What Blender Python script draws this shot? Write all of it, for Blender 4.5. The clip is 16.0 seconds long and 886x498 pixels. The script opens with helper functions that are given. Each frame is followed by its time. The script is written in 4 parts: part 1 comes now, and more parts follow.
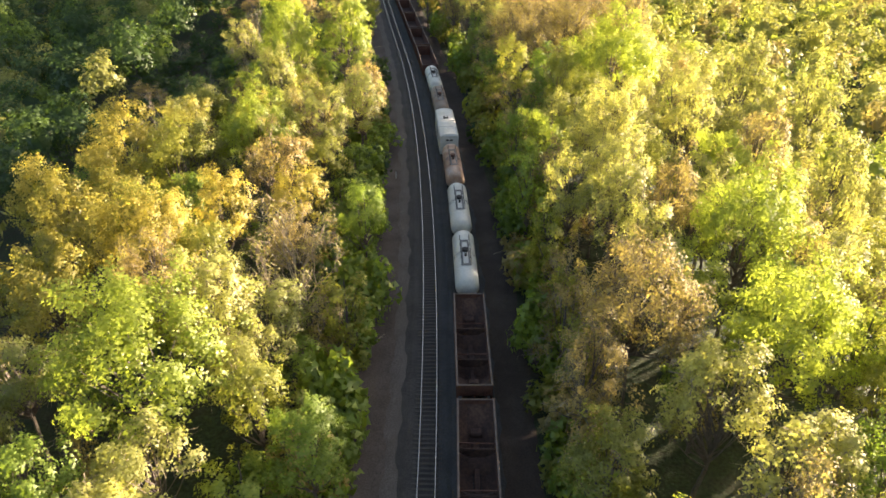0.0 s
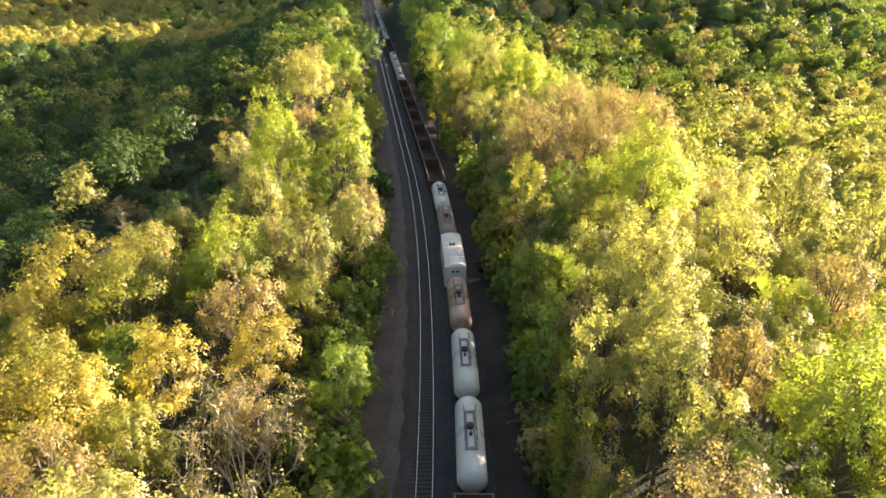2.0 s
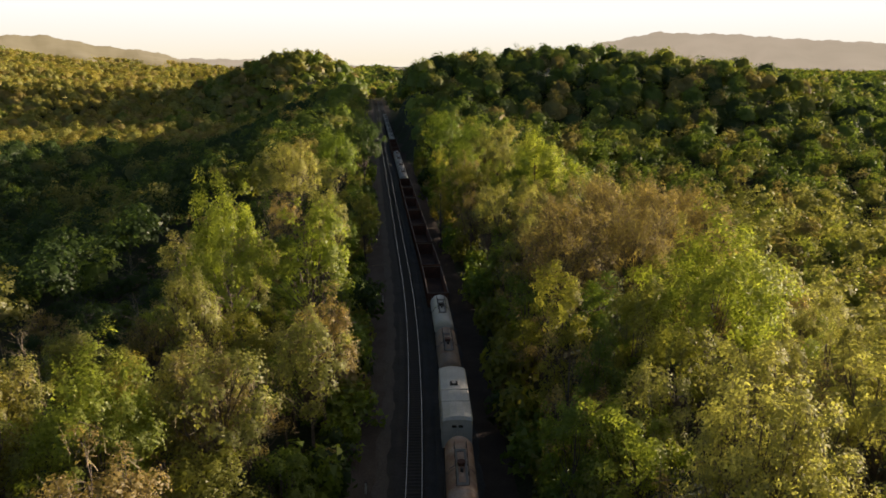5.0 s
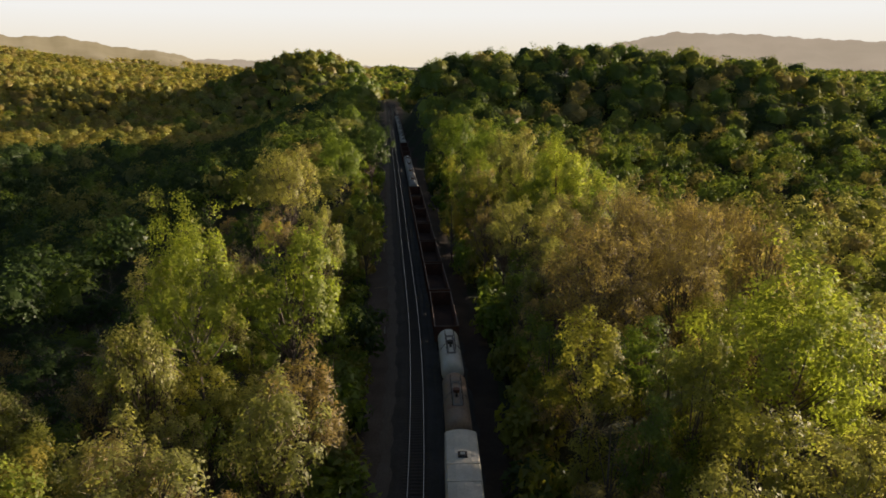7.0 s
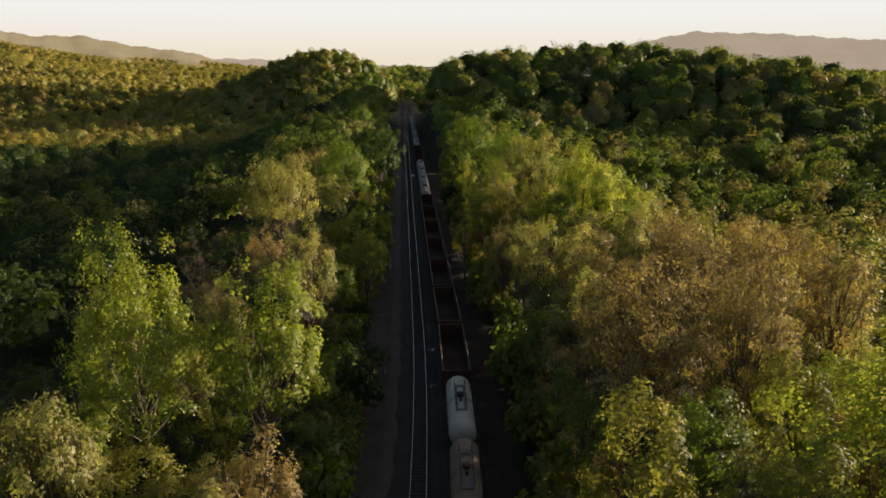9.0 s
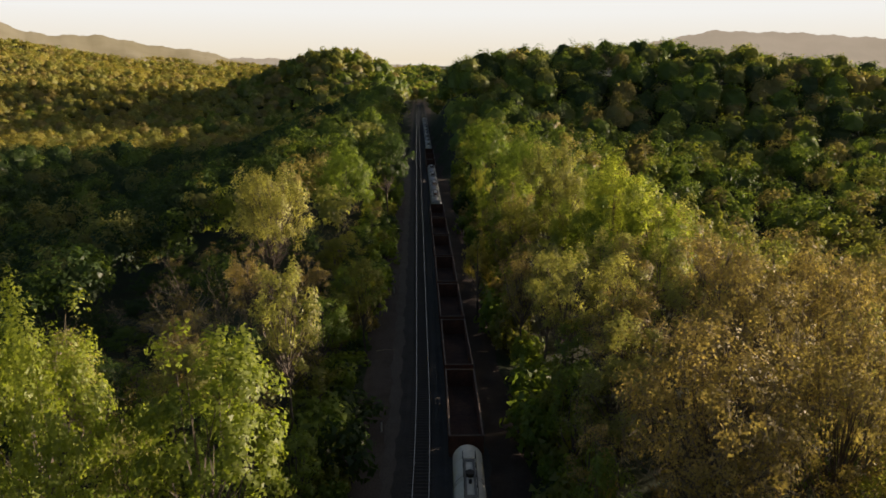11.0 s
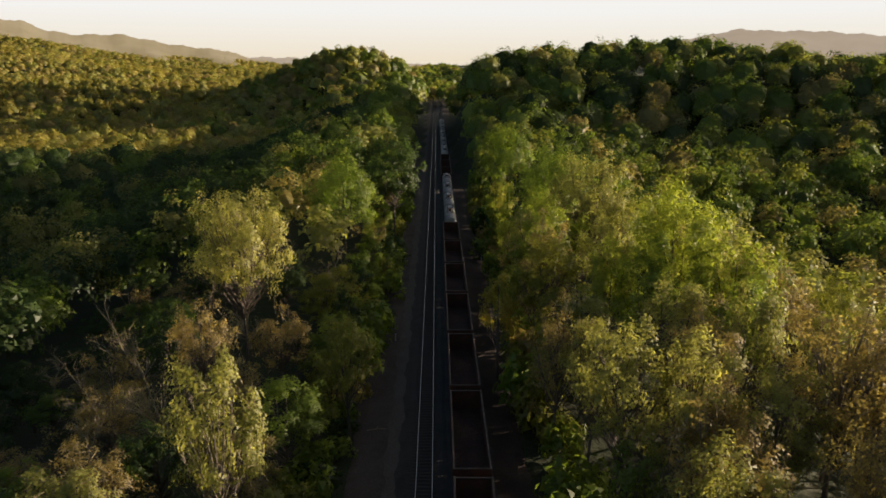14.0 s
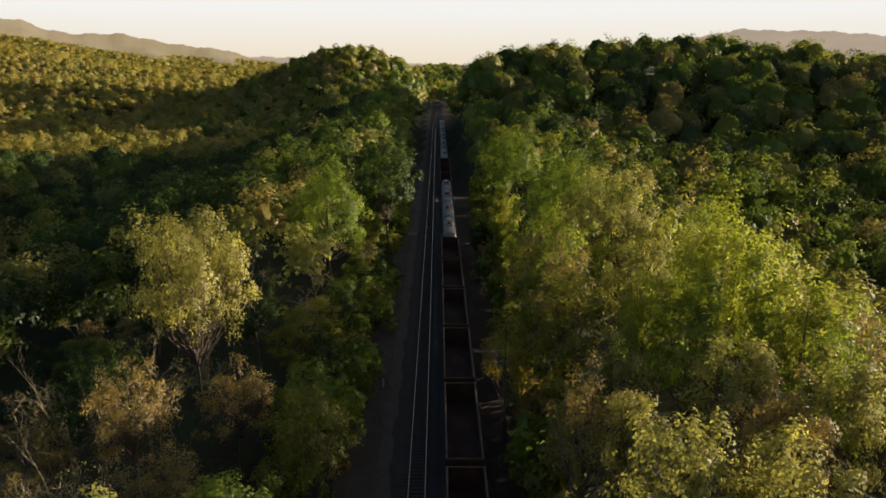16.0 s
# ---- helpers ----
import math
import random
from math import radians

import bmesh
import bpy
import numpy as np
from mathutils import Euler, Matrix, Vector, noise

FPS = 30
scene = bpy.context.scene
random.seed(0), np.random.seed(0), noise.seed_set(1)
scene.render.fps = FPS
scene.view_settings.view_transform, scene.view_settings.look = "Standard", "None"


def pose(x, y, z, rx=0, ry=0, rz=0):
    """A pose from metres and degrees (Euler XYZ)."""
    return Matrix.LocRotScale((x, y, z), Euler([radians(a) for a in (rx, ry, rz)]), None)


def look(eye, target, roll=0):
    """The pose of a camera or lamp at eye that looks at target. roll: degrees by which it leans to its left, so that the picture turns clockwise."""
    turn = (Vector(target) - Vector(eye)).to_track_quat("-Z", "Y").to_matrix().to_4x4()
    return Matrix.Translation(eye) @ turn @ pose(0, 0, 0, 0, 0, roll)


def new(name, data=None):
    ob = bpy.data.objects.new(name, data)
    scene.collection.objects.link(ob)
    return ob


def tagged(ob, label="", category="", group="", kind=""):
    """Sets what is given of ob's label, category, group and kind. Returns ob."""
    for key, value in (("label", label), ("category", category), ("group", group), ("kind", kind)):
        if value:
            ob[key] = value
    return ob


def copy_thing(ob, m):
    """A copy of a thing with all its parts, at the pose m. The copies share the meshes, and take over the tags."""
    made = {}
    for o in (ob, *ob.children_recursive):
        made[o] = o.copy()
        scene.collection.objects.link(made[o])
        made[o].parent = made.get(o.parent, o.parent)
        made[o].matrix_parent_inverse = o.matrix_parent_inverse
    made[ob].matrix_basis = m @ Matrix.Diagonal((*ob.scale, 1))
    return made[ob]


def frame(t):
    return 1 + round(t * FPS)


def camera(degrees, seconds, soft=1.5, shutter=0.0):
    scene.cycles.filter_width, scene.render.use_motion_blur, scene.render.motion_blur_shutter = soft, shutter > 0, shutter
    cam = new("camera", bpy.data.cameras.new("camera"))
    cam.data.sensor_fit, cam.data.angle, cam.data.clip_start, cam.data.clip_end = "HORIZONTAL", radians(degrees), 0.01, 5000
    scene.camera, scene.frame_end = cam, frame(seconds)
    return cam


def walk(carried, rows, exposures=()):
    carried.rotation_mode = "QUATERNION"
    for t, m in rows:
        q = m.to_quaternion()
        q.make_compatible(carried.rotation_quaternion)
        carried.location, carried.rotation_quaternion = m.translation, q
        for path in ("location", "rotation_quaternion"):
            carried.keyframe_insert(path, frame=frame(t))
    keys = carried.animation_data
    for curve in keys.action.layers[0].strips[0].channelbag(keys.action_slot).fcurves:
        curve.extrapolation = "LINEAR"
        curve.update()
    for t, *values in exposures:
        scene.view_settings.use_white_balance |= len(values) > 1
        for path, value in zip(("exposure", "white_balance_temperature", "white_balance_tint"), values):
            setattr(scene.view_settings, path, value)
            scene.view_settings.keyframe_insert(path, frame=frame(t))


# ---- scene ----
# ---- the camera and its flight ----
cam = camera(65.8, 16.0, soft=1.65)
METRES, EYE, TILT, LEAN, TURN = 124.4, 47.4, -32.08, 0.0, 0.0
ROWS = [
    (0.0, 0.0, 0.0, 0.0, -0.0, 0.0, -0.0),
    (0.5, 0.0027, 0.0302, 0.0177, 0.43, 1.98, -0.32),
    (1.0, 0.0052, 0.06, 0.0352, 0.8, 3.99, -0.59),
    (1.5, 0.0076, 0.0907, 0.0492, 0.99, 6.06, -0.69),
    (2.0, 0.0097, 0.1251, 0.0578, 1.08, 8.12, -0.76),
    (2.5, 0.0114, 0.1613, 0.0641, 1.21, 10.09, -0.85),
    (3.0, 0.0125, 0.198, 0.0704, 1.36, 11.93, -0.98),
    (3.5, 0.0133, 0.234, 0.0769, 1.54, 13.78, -1.15),
    (4.0, 0.0134, 0.2684, 0.0866, 1.67, 15.63, -1.31),
    (4.5, 0.0136, 0.299, 0.1028, 1.63, 16.71, -1.34),
    (7.0, 0.0144, 0.4242, 0.1789, 2.76, 16.76, -1.98),
    (7.5, 0.0144, 0.4496, 0.194, 3.08, 16.75, -2.2),
    (8.0, 0.0139, 0.4749, 0.2091, 3.4, 16.72, -2.38),
    (8.5, 0.0135, 0.5004, 0.2244, 3.68, 16.7, -2.56),
    (9.0, 0.0128, 0.5258, 0.2397, 3.94, 16.68, -2.76),
    (11.5, 0.0064, 0.6506, 0.3163, 5.23, 16.54, -3.58),
    (12.0, 0.0047, 0.6756, 0.3315, 5.49, 16.51, -3.74),
    (12.5, 0.0027, 0.7006, 0.3468, 5.75, 16.49, -3.9),
    (13.0, 0.0005, 0.7257, 0.3619, 6.01, 16.46, -4.07),
    (13.5, -0.0019, 0.7508, 0.3768, 6.26, 16.44, -4.24),
    (14.0, -0.0043, 0.7763, 0.392, 6.33, 16.43, -4.28),
    (14.5, -0.007, 0.802, 0.4071, 6.32, 16.44, -4.29),
    (15.0, -0.0098, 0.828, 0.4223, 6.31, 16.43, -4.28),
    (15.5, -0.0128, 0.8541, 0.4376, 6.32, 16.42, -4.3),
    (16.0, -0.0159, 0.8807, 0.4526, 6.4, 16.41, -4.38),
]
EXPOSURES = [(0.0, 2.98), (2.5, 2.9), (3.4, 2.82), (3.7, 2.5), (4.0, 1.95), (4.3, 1.45), (4.7, 1.0), (7.0, 0.68), (16.0, 0.7)]
walk(cam, [(t, pose(0, 0, EYE, TILT, LEAN, TURN) @ pose(METRES * x, METRES * y, METRES * z, 90 + pitch, roll, yaw)) for t, x, y, z, yaw, pitch, roll in ROWS], EXPOSURES)

# ---- sky and sun: a low evening sun ahead and to the right ----
SUN_AZ, SUN_EL = 59.0, 11.5
world = bpy.data.worlds.new("sky")
scene.world = world
world.use_nodes = True
wn = world.node_tree
sky = wn.nodes.new("ShaderNodeTexSky")
sky.sky_type = "NISHITA"
sky.sun_disc = False
sky.sun_elevation = radians(SUN_EL)
sky.sun_rotation = radians(SUN_AZ)
sky.dust_density = 4.0
sky.air_density = 0.8
sky.ozone_density = 0.5
wn.links.new(sky.outputs[0], wn.nodes["Background"].inputs[0])
wn.nodes["Background"].inputs[1].default_value = 0.065
az, el = radians(SUN_AZ), radians(SUN_EL)
sun_dir = Vector((math.sin(az) * math.cos(el), math.cos(az) * math.cos(el), math.sin(el)))
sun = new("sun", bpy.data.lights.new("sun", "SUN"))
sun.data.energy = 5.0
sun.data.angle = radians(0.6)
sun.data.color = (1.0, 0.785, 0.6)
sun.matrix_world = look(sun_dir * 500, (0, 0, 0))


# ---- materials ----
def material(name, rough=0.8, metal=0.0):
    m = bpy.data.materials.new(name)
    m.use_nodes = True
    b = m.node_tree.nodes["Principled BSDF"]
    b.inputs["Roughness"].default_value = rough
    b.inputs["Metallic"].default_value = metal
    return m, m.node_tree, b


def noise_ramp(nt, scale, stops, detail=6.0, coords=None, rough=0.6):
    n = nt.nodes.new("ShaderNodeTexNoise")
    n.inputs["Scale"].default_value = scale
    n.inputs["Detail"].default_value = detail
    n.inputs["Roughness"].default_value = rough
    if coords is None:
        coords = nt.nodes.new("ShaderNodeTexCoord").outputs["Object"]
    nt.links.new(coords, n.inputs["Vector"])
    r = nt.nodes.new("ShaderNodeValToRGB")
    while len(r.color_ramp.elements) < len(stops):
        r.color_ramp.elements.new(0.5)
    for e, (p, c) in zip(r.color_ramp.elements, stops):
        e.position, e.color = p, (*c, 1)
    nt.links.new(n.outputs[0], r.inputs[0])
    return r.outputs[0], n.outputs[0]


def blend(nt, fac, a, b, kind="MIX"):
    m = nt.nodes.new("ShaderNodeMix")
    m.data_type, m.blend_type = "RGBA", kind
    for socket, v in ((m.inputs[0], fac), (m.inputs[6], a), (m.inputs[7], b)):
        if isinstance(v, (int, float)):
            socket.default_value = v
        elif isinstance(v, tuple):
            socket.default_value = (*v, 1)
        else:
            nt.links.new(v, socket)
    return m.outputs[2]


def bump(nt, bsdf, height, strength, distance):
    b = nt.nodes.new("ShaderNodeBump")
    b.inputs["Strength"].default_value = strength
    b.inputs["Distance"].default_value = distance
    nt.links.new(height, b.inputs["Height"])
    nt.links.new(b.outputs[0], bsdf.inputs["Normal"])


def two_scale(name, scale, stops, fine, fine_stops, rough=0.85, metal=0.0, bumpiness=0.4, depth=0.02):
    """A surface with broad stains and fine grain."""
    m, nt, b = material(name, rough, metal)
    c1, _ = noise_ramp(nt, scale, stops)
    c2, h = noise_ramp(nt, fine, fine_stops, detail=3.0)
    nt.links.new(blend(nt, 1.0, c1, c2, "MULTIPLY"), b.inputs["Base Color"])
    bump(nt, b, h, bumpiness, depth)
    return m


G = lambda v: (v, v, v)
ballast_grey = two_scale("ballast_grey", 0.35, [(0.3, (0.117, 0.096, 0.078)), (0.7, (0.161, 0.135, 0.112))], 9.0, [(0.3, G(0.45)), (0.7, G(1.0))], 0.95, 0, 0.9, 0.06)
ballast_dark = two_scale("ballast_dark", 0.4, [(0.3, (0.051, 0.045, 0.038)), (0.7, (0.086, 0.074, 0.065))], 10.0, [(0.3, G(0.4)), (0.7, G(1.0))], 0.95, 0, 0.9, 0.06)
ballast_oily = two_scale("ballast_oily", 0.5, [(0.3, (0.03, 0.025, 0.021)), (0.7, (0.055, 0.045, 0.038))], 10.0, [(0.3, G(0.5)), (0.7, G(1.0))], 0.9, 0, 0.9, 0.05)
ballast_blue = two_scale("ballast_blue", 0.4, [(0.3, (0.055, 0.053, 0.051)), (0.7, (0.093, 0.089, 0.087))], 10.0, [(0.3, G(0.4)), (0.7, G(1.0))], 0.95, 0, 0.9, 0.06)
ballast_brown = two_scale("ballast_brown", 0.3, [(0.25, (0.048, 0.033, 0.023)), (0.5, (0.072, 0.050, 0.035)), (0.75, (0.103, 0.076, 0.057))], 7.0, [(0.3, G(0.5)), (0.7, G(1.0))], 0.95, 0, 0.8, 0.06)
cess_red = two_scale("cess_red", 0.3, [(0.3, (0.086, 0.061, 0.046)), (0.7, (0.137, 0.109, 0.087))], 6.0, [(0.3, G(0.5)), (0.7, G(1.0))], 0.95, 0, 0.8, 0.06)
forest_floor = two_scale("forest_floor", 0.12, [(0.3, (0.055, 0.045, 0.026)), (0.55, (0.045, 0.065, 0.02)), (0.75, (0.08, 0.066, 0.036))], 3.0, [(0.3, G(0.4)), (0.7, G(1.0))], 1.0, 0, 0.8, 0.2)
rail_top = two_scale("rail_steel", 2.0, [(0.3, (0.46, 0.42, 0.37)), (0.7, (0.58, 0.54, 0.48))], 30.0, [(0.3, G(0.85)), (0.7, G(1.0))], 0.25, 1.0, 0.05, 0.002)
rail_web = two_scale("rail_rust", 2.0, [(0.3, (0.09, 0.05, 0.03)), (0.7, (0.15, 0.085, 0.055))], 30.0, [(0.3, G(0.7)), (0.7, G(1.0))], 0.85, 0.2)
tie_wood = two_scale("tie_wood", 1.0, [(0.3, (0.055, 0.046, 0.038)), (0.7, (0.105, 0.09, 0.076))], 14.0, [(0.3, G(0.5)), (0.7, G(1.0))], 0.9)
rust_brown = two_scale("rust_brown", 0.7, [(0.25, (0.075, 0.032, 0.022)), (0.5, (0.12, 0.05, 0.03)), (0.8, (0.20, 0.085, 0.045))], 7.0, [(0.25, G(0.55)), (0.7, G(1.0))], 0.85, 0.1)
rust_inside = two_scale("rust_inside", 0.5, [(0.25, (0.04, 0.023, 0.017)), (0.5, (0.075, 0.038, 0.025)), (0.8, (0.15, 0.08, 0.045))], 4.0, [(0.25, G(0.45)), (0.7, G(1.0))], 0.9, 0.0)
rust_rim = two_scale("rust_rim", 1.2, [(0.3, (0.11, 0.08, 0.062)), (0.7, (0.19, 0.14, 0.11))], 9.0, [(0.25, G(0.7)), (0.7, G(1.0))], 0.8, 0.1)
tank_white = two_scale("tank_white", 0.5, [(0.3, (0.50, 0.485, 0.42)), (0.6, (0.64, 0.62, 0.55)), (0.85, (0.40, 0.33, 0.25))], 5.0, [(0.3, G(0.8)), (0.7, G(1.0))], 0.5, 0, 0.1)
tank_rust = two_scale("tank_rust", 0.55, [(0.3, (0.50, 0.41, 0.34)), (0.5, (0.42, 0.28, 0.19)), (0.72, (0.28, 0.13, 0.07))], 5.0, [(0.3, G(0.7)), (0.7, G(1.0))], 0.7, 0, 0.1)
tank_brown = two_scale("tank_brown", 0.5, [(0.3, (0.24, 0.20, 0.17)), (0.55, (0.30, 0.22, 0.16)), (0.75, (0.24, 0.12, 0.07))], 5.0, [(0.3, G(0.7)), (0.7, G(1.0))], 0.7, 0, 0.1)
tank_grey = two_scale("tank_grey", 0.5, [(0.3, (0.26, 0.26, 0.26)), (0.7, (0.42, 0.41, 0.40))], 5.0, [(0.3, G(0.75)), (0.7, G(1.0))], 0.55, 0, 0.1)
steel_dark = two_scale("steel_dark", 1.0, [(0.3, (0.025, 0.023, 0.022)), (0.7, (0.06, 0.052, 0.046))], 9.0, [(0.3, G(0.7)), (0.7, G(1.0))], 0.75, 0.3)
grating = two_scale("grating_grey", 2.0, [(0.3, (0.16, 0.15, 0.14)), (0.7, (0.26, 0.25, 0.23))], 20.0, [(0.3, G(0.6)), (0.7, G(1.0))], 0.7, 0.3)
bark = two_scale("bark", 0.8, [(0.3, (0.10, 0.08, 0.062)), (0.7, (0.20, 0.165, 0.13))], 8.0, [(0.3, G(0.5)), (0.7, G(1.0))], 0.95)
pale_bark = two_scale("pale_bark", 0.8, [(0.3, (0.27, 0.225, 0.145)), (0.7, (0.42, 0.36, 0.24))], 8.0, [(0.3, G(0.6)), (0.7, G(1.0))], 0.95)
twig_wood = two_scale("twig_wood", 0.8, [(0.3, (0.20, 0.16, 0.095)), (0.7, (0.32, 0.265, 0.16))], 6.0, [(0.3, G(0.8)), (0.7, G(1.0))], 0.95, 0, 0.0)


def leaf_shader(name, through_light, colour_of):
    """Leaves: diffuse with light coming through, tint differing leaf by leaf and tree by tree."""
    m = bpy.data.materials.new(name)
    m.use_nodes = True
    nt = m.node_tree
    nt.nodes.remove(nt.nodes["Principled BSDF"])
    c = colour_of(nt)
    d = nt.nodes.new("ShaderNodeBsdfDiffuse")
    tr = nt.nodes.new("ShaderNodeBsdfTranslucent")
    gl = nt.nodes.new("ShaderNodeBsdfGlossy")
    gl.inputs["Roughness"].default_value = 0.5
    nt.links.new(c, d.inputs["Color"])
    nt.links.new(blend(nt, 1.0, c, (1.2, 1.2, 0.75), "MULTIPLY"), tr.inputs["Color"])
    mx, mx2 = nt.nodes.new("ShaderNodeMixShader"), nt.nodes.new("ShaderNodeMixShader")
    mx.inputs[0].default_value = through_light
    mx2.inputs[0].default_value = 0.03
    nt.links.new(d.outputs[0], mx.inputs[1])
    nt.links.new(tr.outputs[0], mx.inputs[2])
    nt.links.new(mx.outputs[0], mx2.inputs[1])
    nt.links.new(gl.outputs[0], mx2.inputs[2])
    nt.links.new(mx2.outputs[0], nt.nodes["Material Output"].inputs[0])
    return m


def leaf_colour(a, b):
    def made(nt):
        geo = nt.nodes.new("ShaderNodeNewGeometry")
        inf = nt.nodes.new("ShaderNodeObjectInfo")
        c = blend(nt, geo.outputs["Random Per Island"], a, b)
        r = nt.nodes.new("ShaderNodeValToRGB")
        r.color_ramp.elements[0].color, r.color_ramp.elements[1].color = (0.78, 0.80, 0.75, 1), (1.2, 1.15, 1.1, 1)
        nt.links.new(inf.outputs["Random"], r.inputs[0])
        return blend(nt, 1.0, c, r.outputs[0], "MULTIPLY")
    return made


def tint_colour(nt):
    at = nt.nodes.new("ShaderNodeAttribute")
    at.attribute_name = "tint"
    geo = nt.nodes.new("ShaderNodeNewGeometry")
    r = nt.nodes.new("ShaderNodeValToRGB")
    r.color_ramp.elements[0].color, r.color_ramp.elements[1].color = (0.8, 0.82, 0.78, 1), (1.18, 1.16, 1.12, 1)
    nt.links.new(geo.outputs["Random Per Island"], r.inputs[0])
    return blend(nt, 1.0, at.outputs["Color"], r.outputs[0], "MULTIPLY")


TINTS = {
    "lime": ((0.26, 0.325, 0.045), (0.35, 0.405, 0.065)),
    "green": ((0.145, 0.215, 0.03), (0.23, 0.31, 0.045)),
    "olive": ((0.20, 0.22, 0.035), (0.31, 0.32, 0.06)),
    "ochre": ((0.31, 0.27, 0.05), (0.41, 0.375, 0.085)),
    "pale": ((0.305, 0.312, 0.085), (0.415, 0.43, 0.135)),
    "bud": ((0.29, 0.235, 0.085), (0.41, 0.34, 0.125)),
    "bare": ((0.24, 0.24, 0.06), (0.36, 0.35, 0.10)),
    # deepened green, with the hollow's shade put into the leaf colour
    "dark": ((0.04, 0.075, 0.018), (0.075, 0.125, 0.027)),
}
LEAF = {k: leaf_shader("leaf_" + k, 0.62, leaf_colour(*v)) for k, v in TINTS.items()}
leaf_far = leaf_shader("leaf_far", 0.55, tint_colour)


# ---- mesh helpers ----
def mesh_of(name, verts, faces, mat=None, smooth=False):
    me = bpy.data.meshes.new(name)
    me.from_pydata([tuple(v) for v in verts], [], [tuple(f) for f in faces])
    if mat:
        me.materials.append(mat)
    if smooth:
        me.polygons.foreach_set("use_smooth", [True] * len(me.polygons))
    me.update()
    return me


def quads_mesh(name, corners, mat, normals=None):
    """A mesh of loose three- or four-cornered pieces from an array (n, corners, 3)."""
    n, k = corners.shape[:2]
    me = bpy.data.meshes.new(name)
    me.vertices.add(k * n)
    me.vertices.foreach_set("co", corners.reshape(-1).astype(np.float32))
    me.loops.add(k * n)
    me.loops.foreach_set("vertex_index", np.arange(k * n, dtype=np.int32))
    me.polygons.add(n)
    me.polygons.foreach_set("loop_start", np.arange(0, k * n, k, dtype=np.int32))
    me.materials.append(mat)
    me.update(calc_edges=True)
    if normals is not None:
        me.normals_split_custom_set_from_vertices(np.repeat(normals, k, axis=0).astype(np.float32))
    return me


def part(name, source, mat, parent, label=""):
    """Links a bmesh or mesh as one mesh object under a thing or a part."""
    if isinstance(source, bmesh.types.BMesh):
        me = bpy.data.meshes.new(name)
        source.to_mesh(me)
        source.free()
    else:
        me = source
    if mat and not me.materials:
        me.materials.append(mat)
    ob = new(name, me)
    ob.parent = parent
    if label:
        ob["label"] = label
    return ob


def box(bm, x0, x1, y0, y1, z0, z1, bevel=0.0):
    r = bmesh.ops.create_cube(bm, size=1.0)
    bmesh.ops.scale(bm, vec=(x1 - x0, y1 - y0, z1 - z0), verts=r["verts"])
    bmesh.ops.translate(bm, vec=((x0 + x1) / 2, (y0 + y1) / 2, (z0 + z1) / 2), verts=r["verts"])
    if bevel:
        es = list({e for v in r["verts"] for e in v.link_edges})
        bmesh.ops.bevel(bm, geom=es, offset=bevel, segments=1, affect="EDGES")
    return bm


def boxes(*dims, bevel=0.0):
    bm = bmesh.new()
    for d in dims:
        box(bm, *d, bevel=bevel)
    return bm


def rod(bm, a, b, r, sides=6):
    a, b = Vector(a), Vector(b)
    d = b - a
    m = Matrix.Translation((a + b) / 2) @ d.to_track_quat("Z", "Y").to_matrix().to_4x4()
    bmesh.ops.create_cone(bm, cap_ends=True, segments=sides, radius1=r, radius2=r, depth=d.length, matrix=m)
    return bm


def tubes(paths):
    """Tapered tubes along paths [(points, radii)], three-sided; returns vertices and faces."""
    V, Fa = [], []
    for pts, rad in paths:
        pts = [Vector(p) for p in pts]
        first = len(V)
        for i, p in enumerate(pts):
            d = (pts[min(i + 1, len(pts) - 1)] - pts[max(i - 1, 0)]).normalized()
            s = d.orthogonal().normalized()
            q = d.cross(s)
            for k in range(3):
                a = k * math.pi / 1.5
                V.append(p + (s * math.cos(a) + q * math.sin(a)) * rad[i])
        for i in range(len(pts) - 1):
            for k in range(3):
                a, b = first + 3 * i + k, first + 3 * i + (k + 1) % 3
                Fa.append((a, b, b + 3, a + 3))
    return V, Fa


# ---- the lie of the land ----
def track_x(y):
    """The centre of the open track: straight far off, bending beyond."""
    d = 165.0 - y
    return -9.8 + 0.1435 * d - np.where(d > 0, 0.00061 * d * d, 0.0)


def track_slope(y):
    d = 165.0 - y
    return -0.1435 + np.where(d > 0, 0.00122 * d, 0.0)


def smooth(a, b, v):
    t = np.clip((v - a) / (b - a), 0, 1)
    return t * t * (3 - 2 * t)


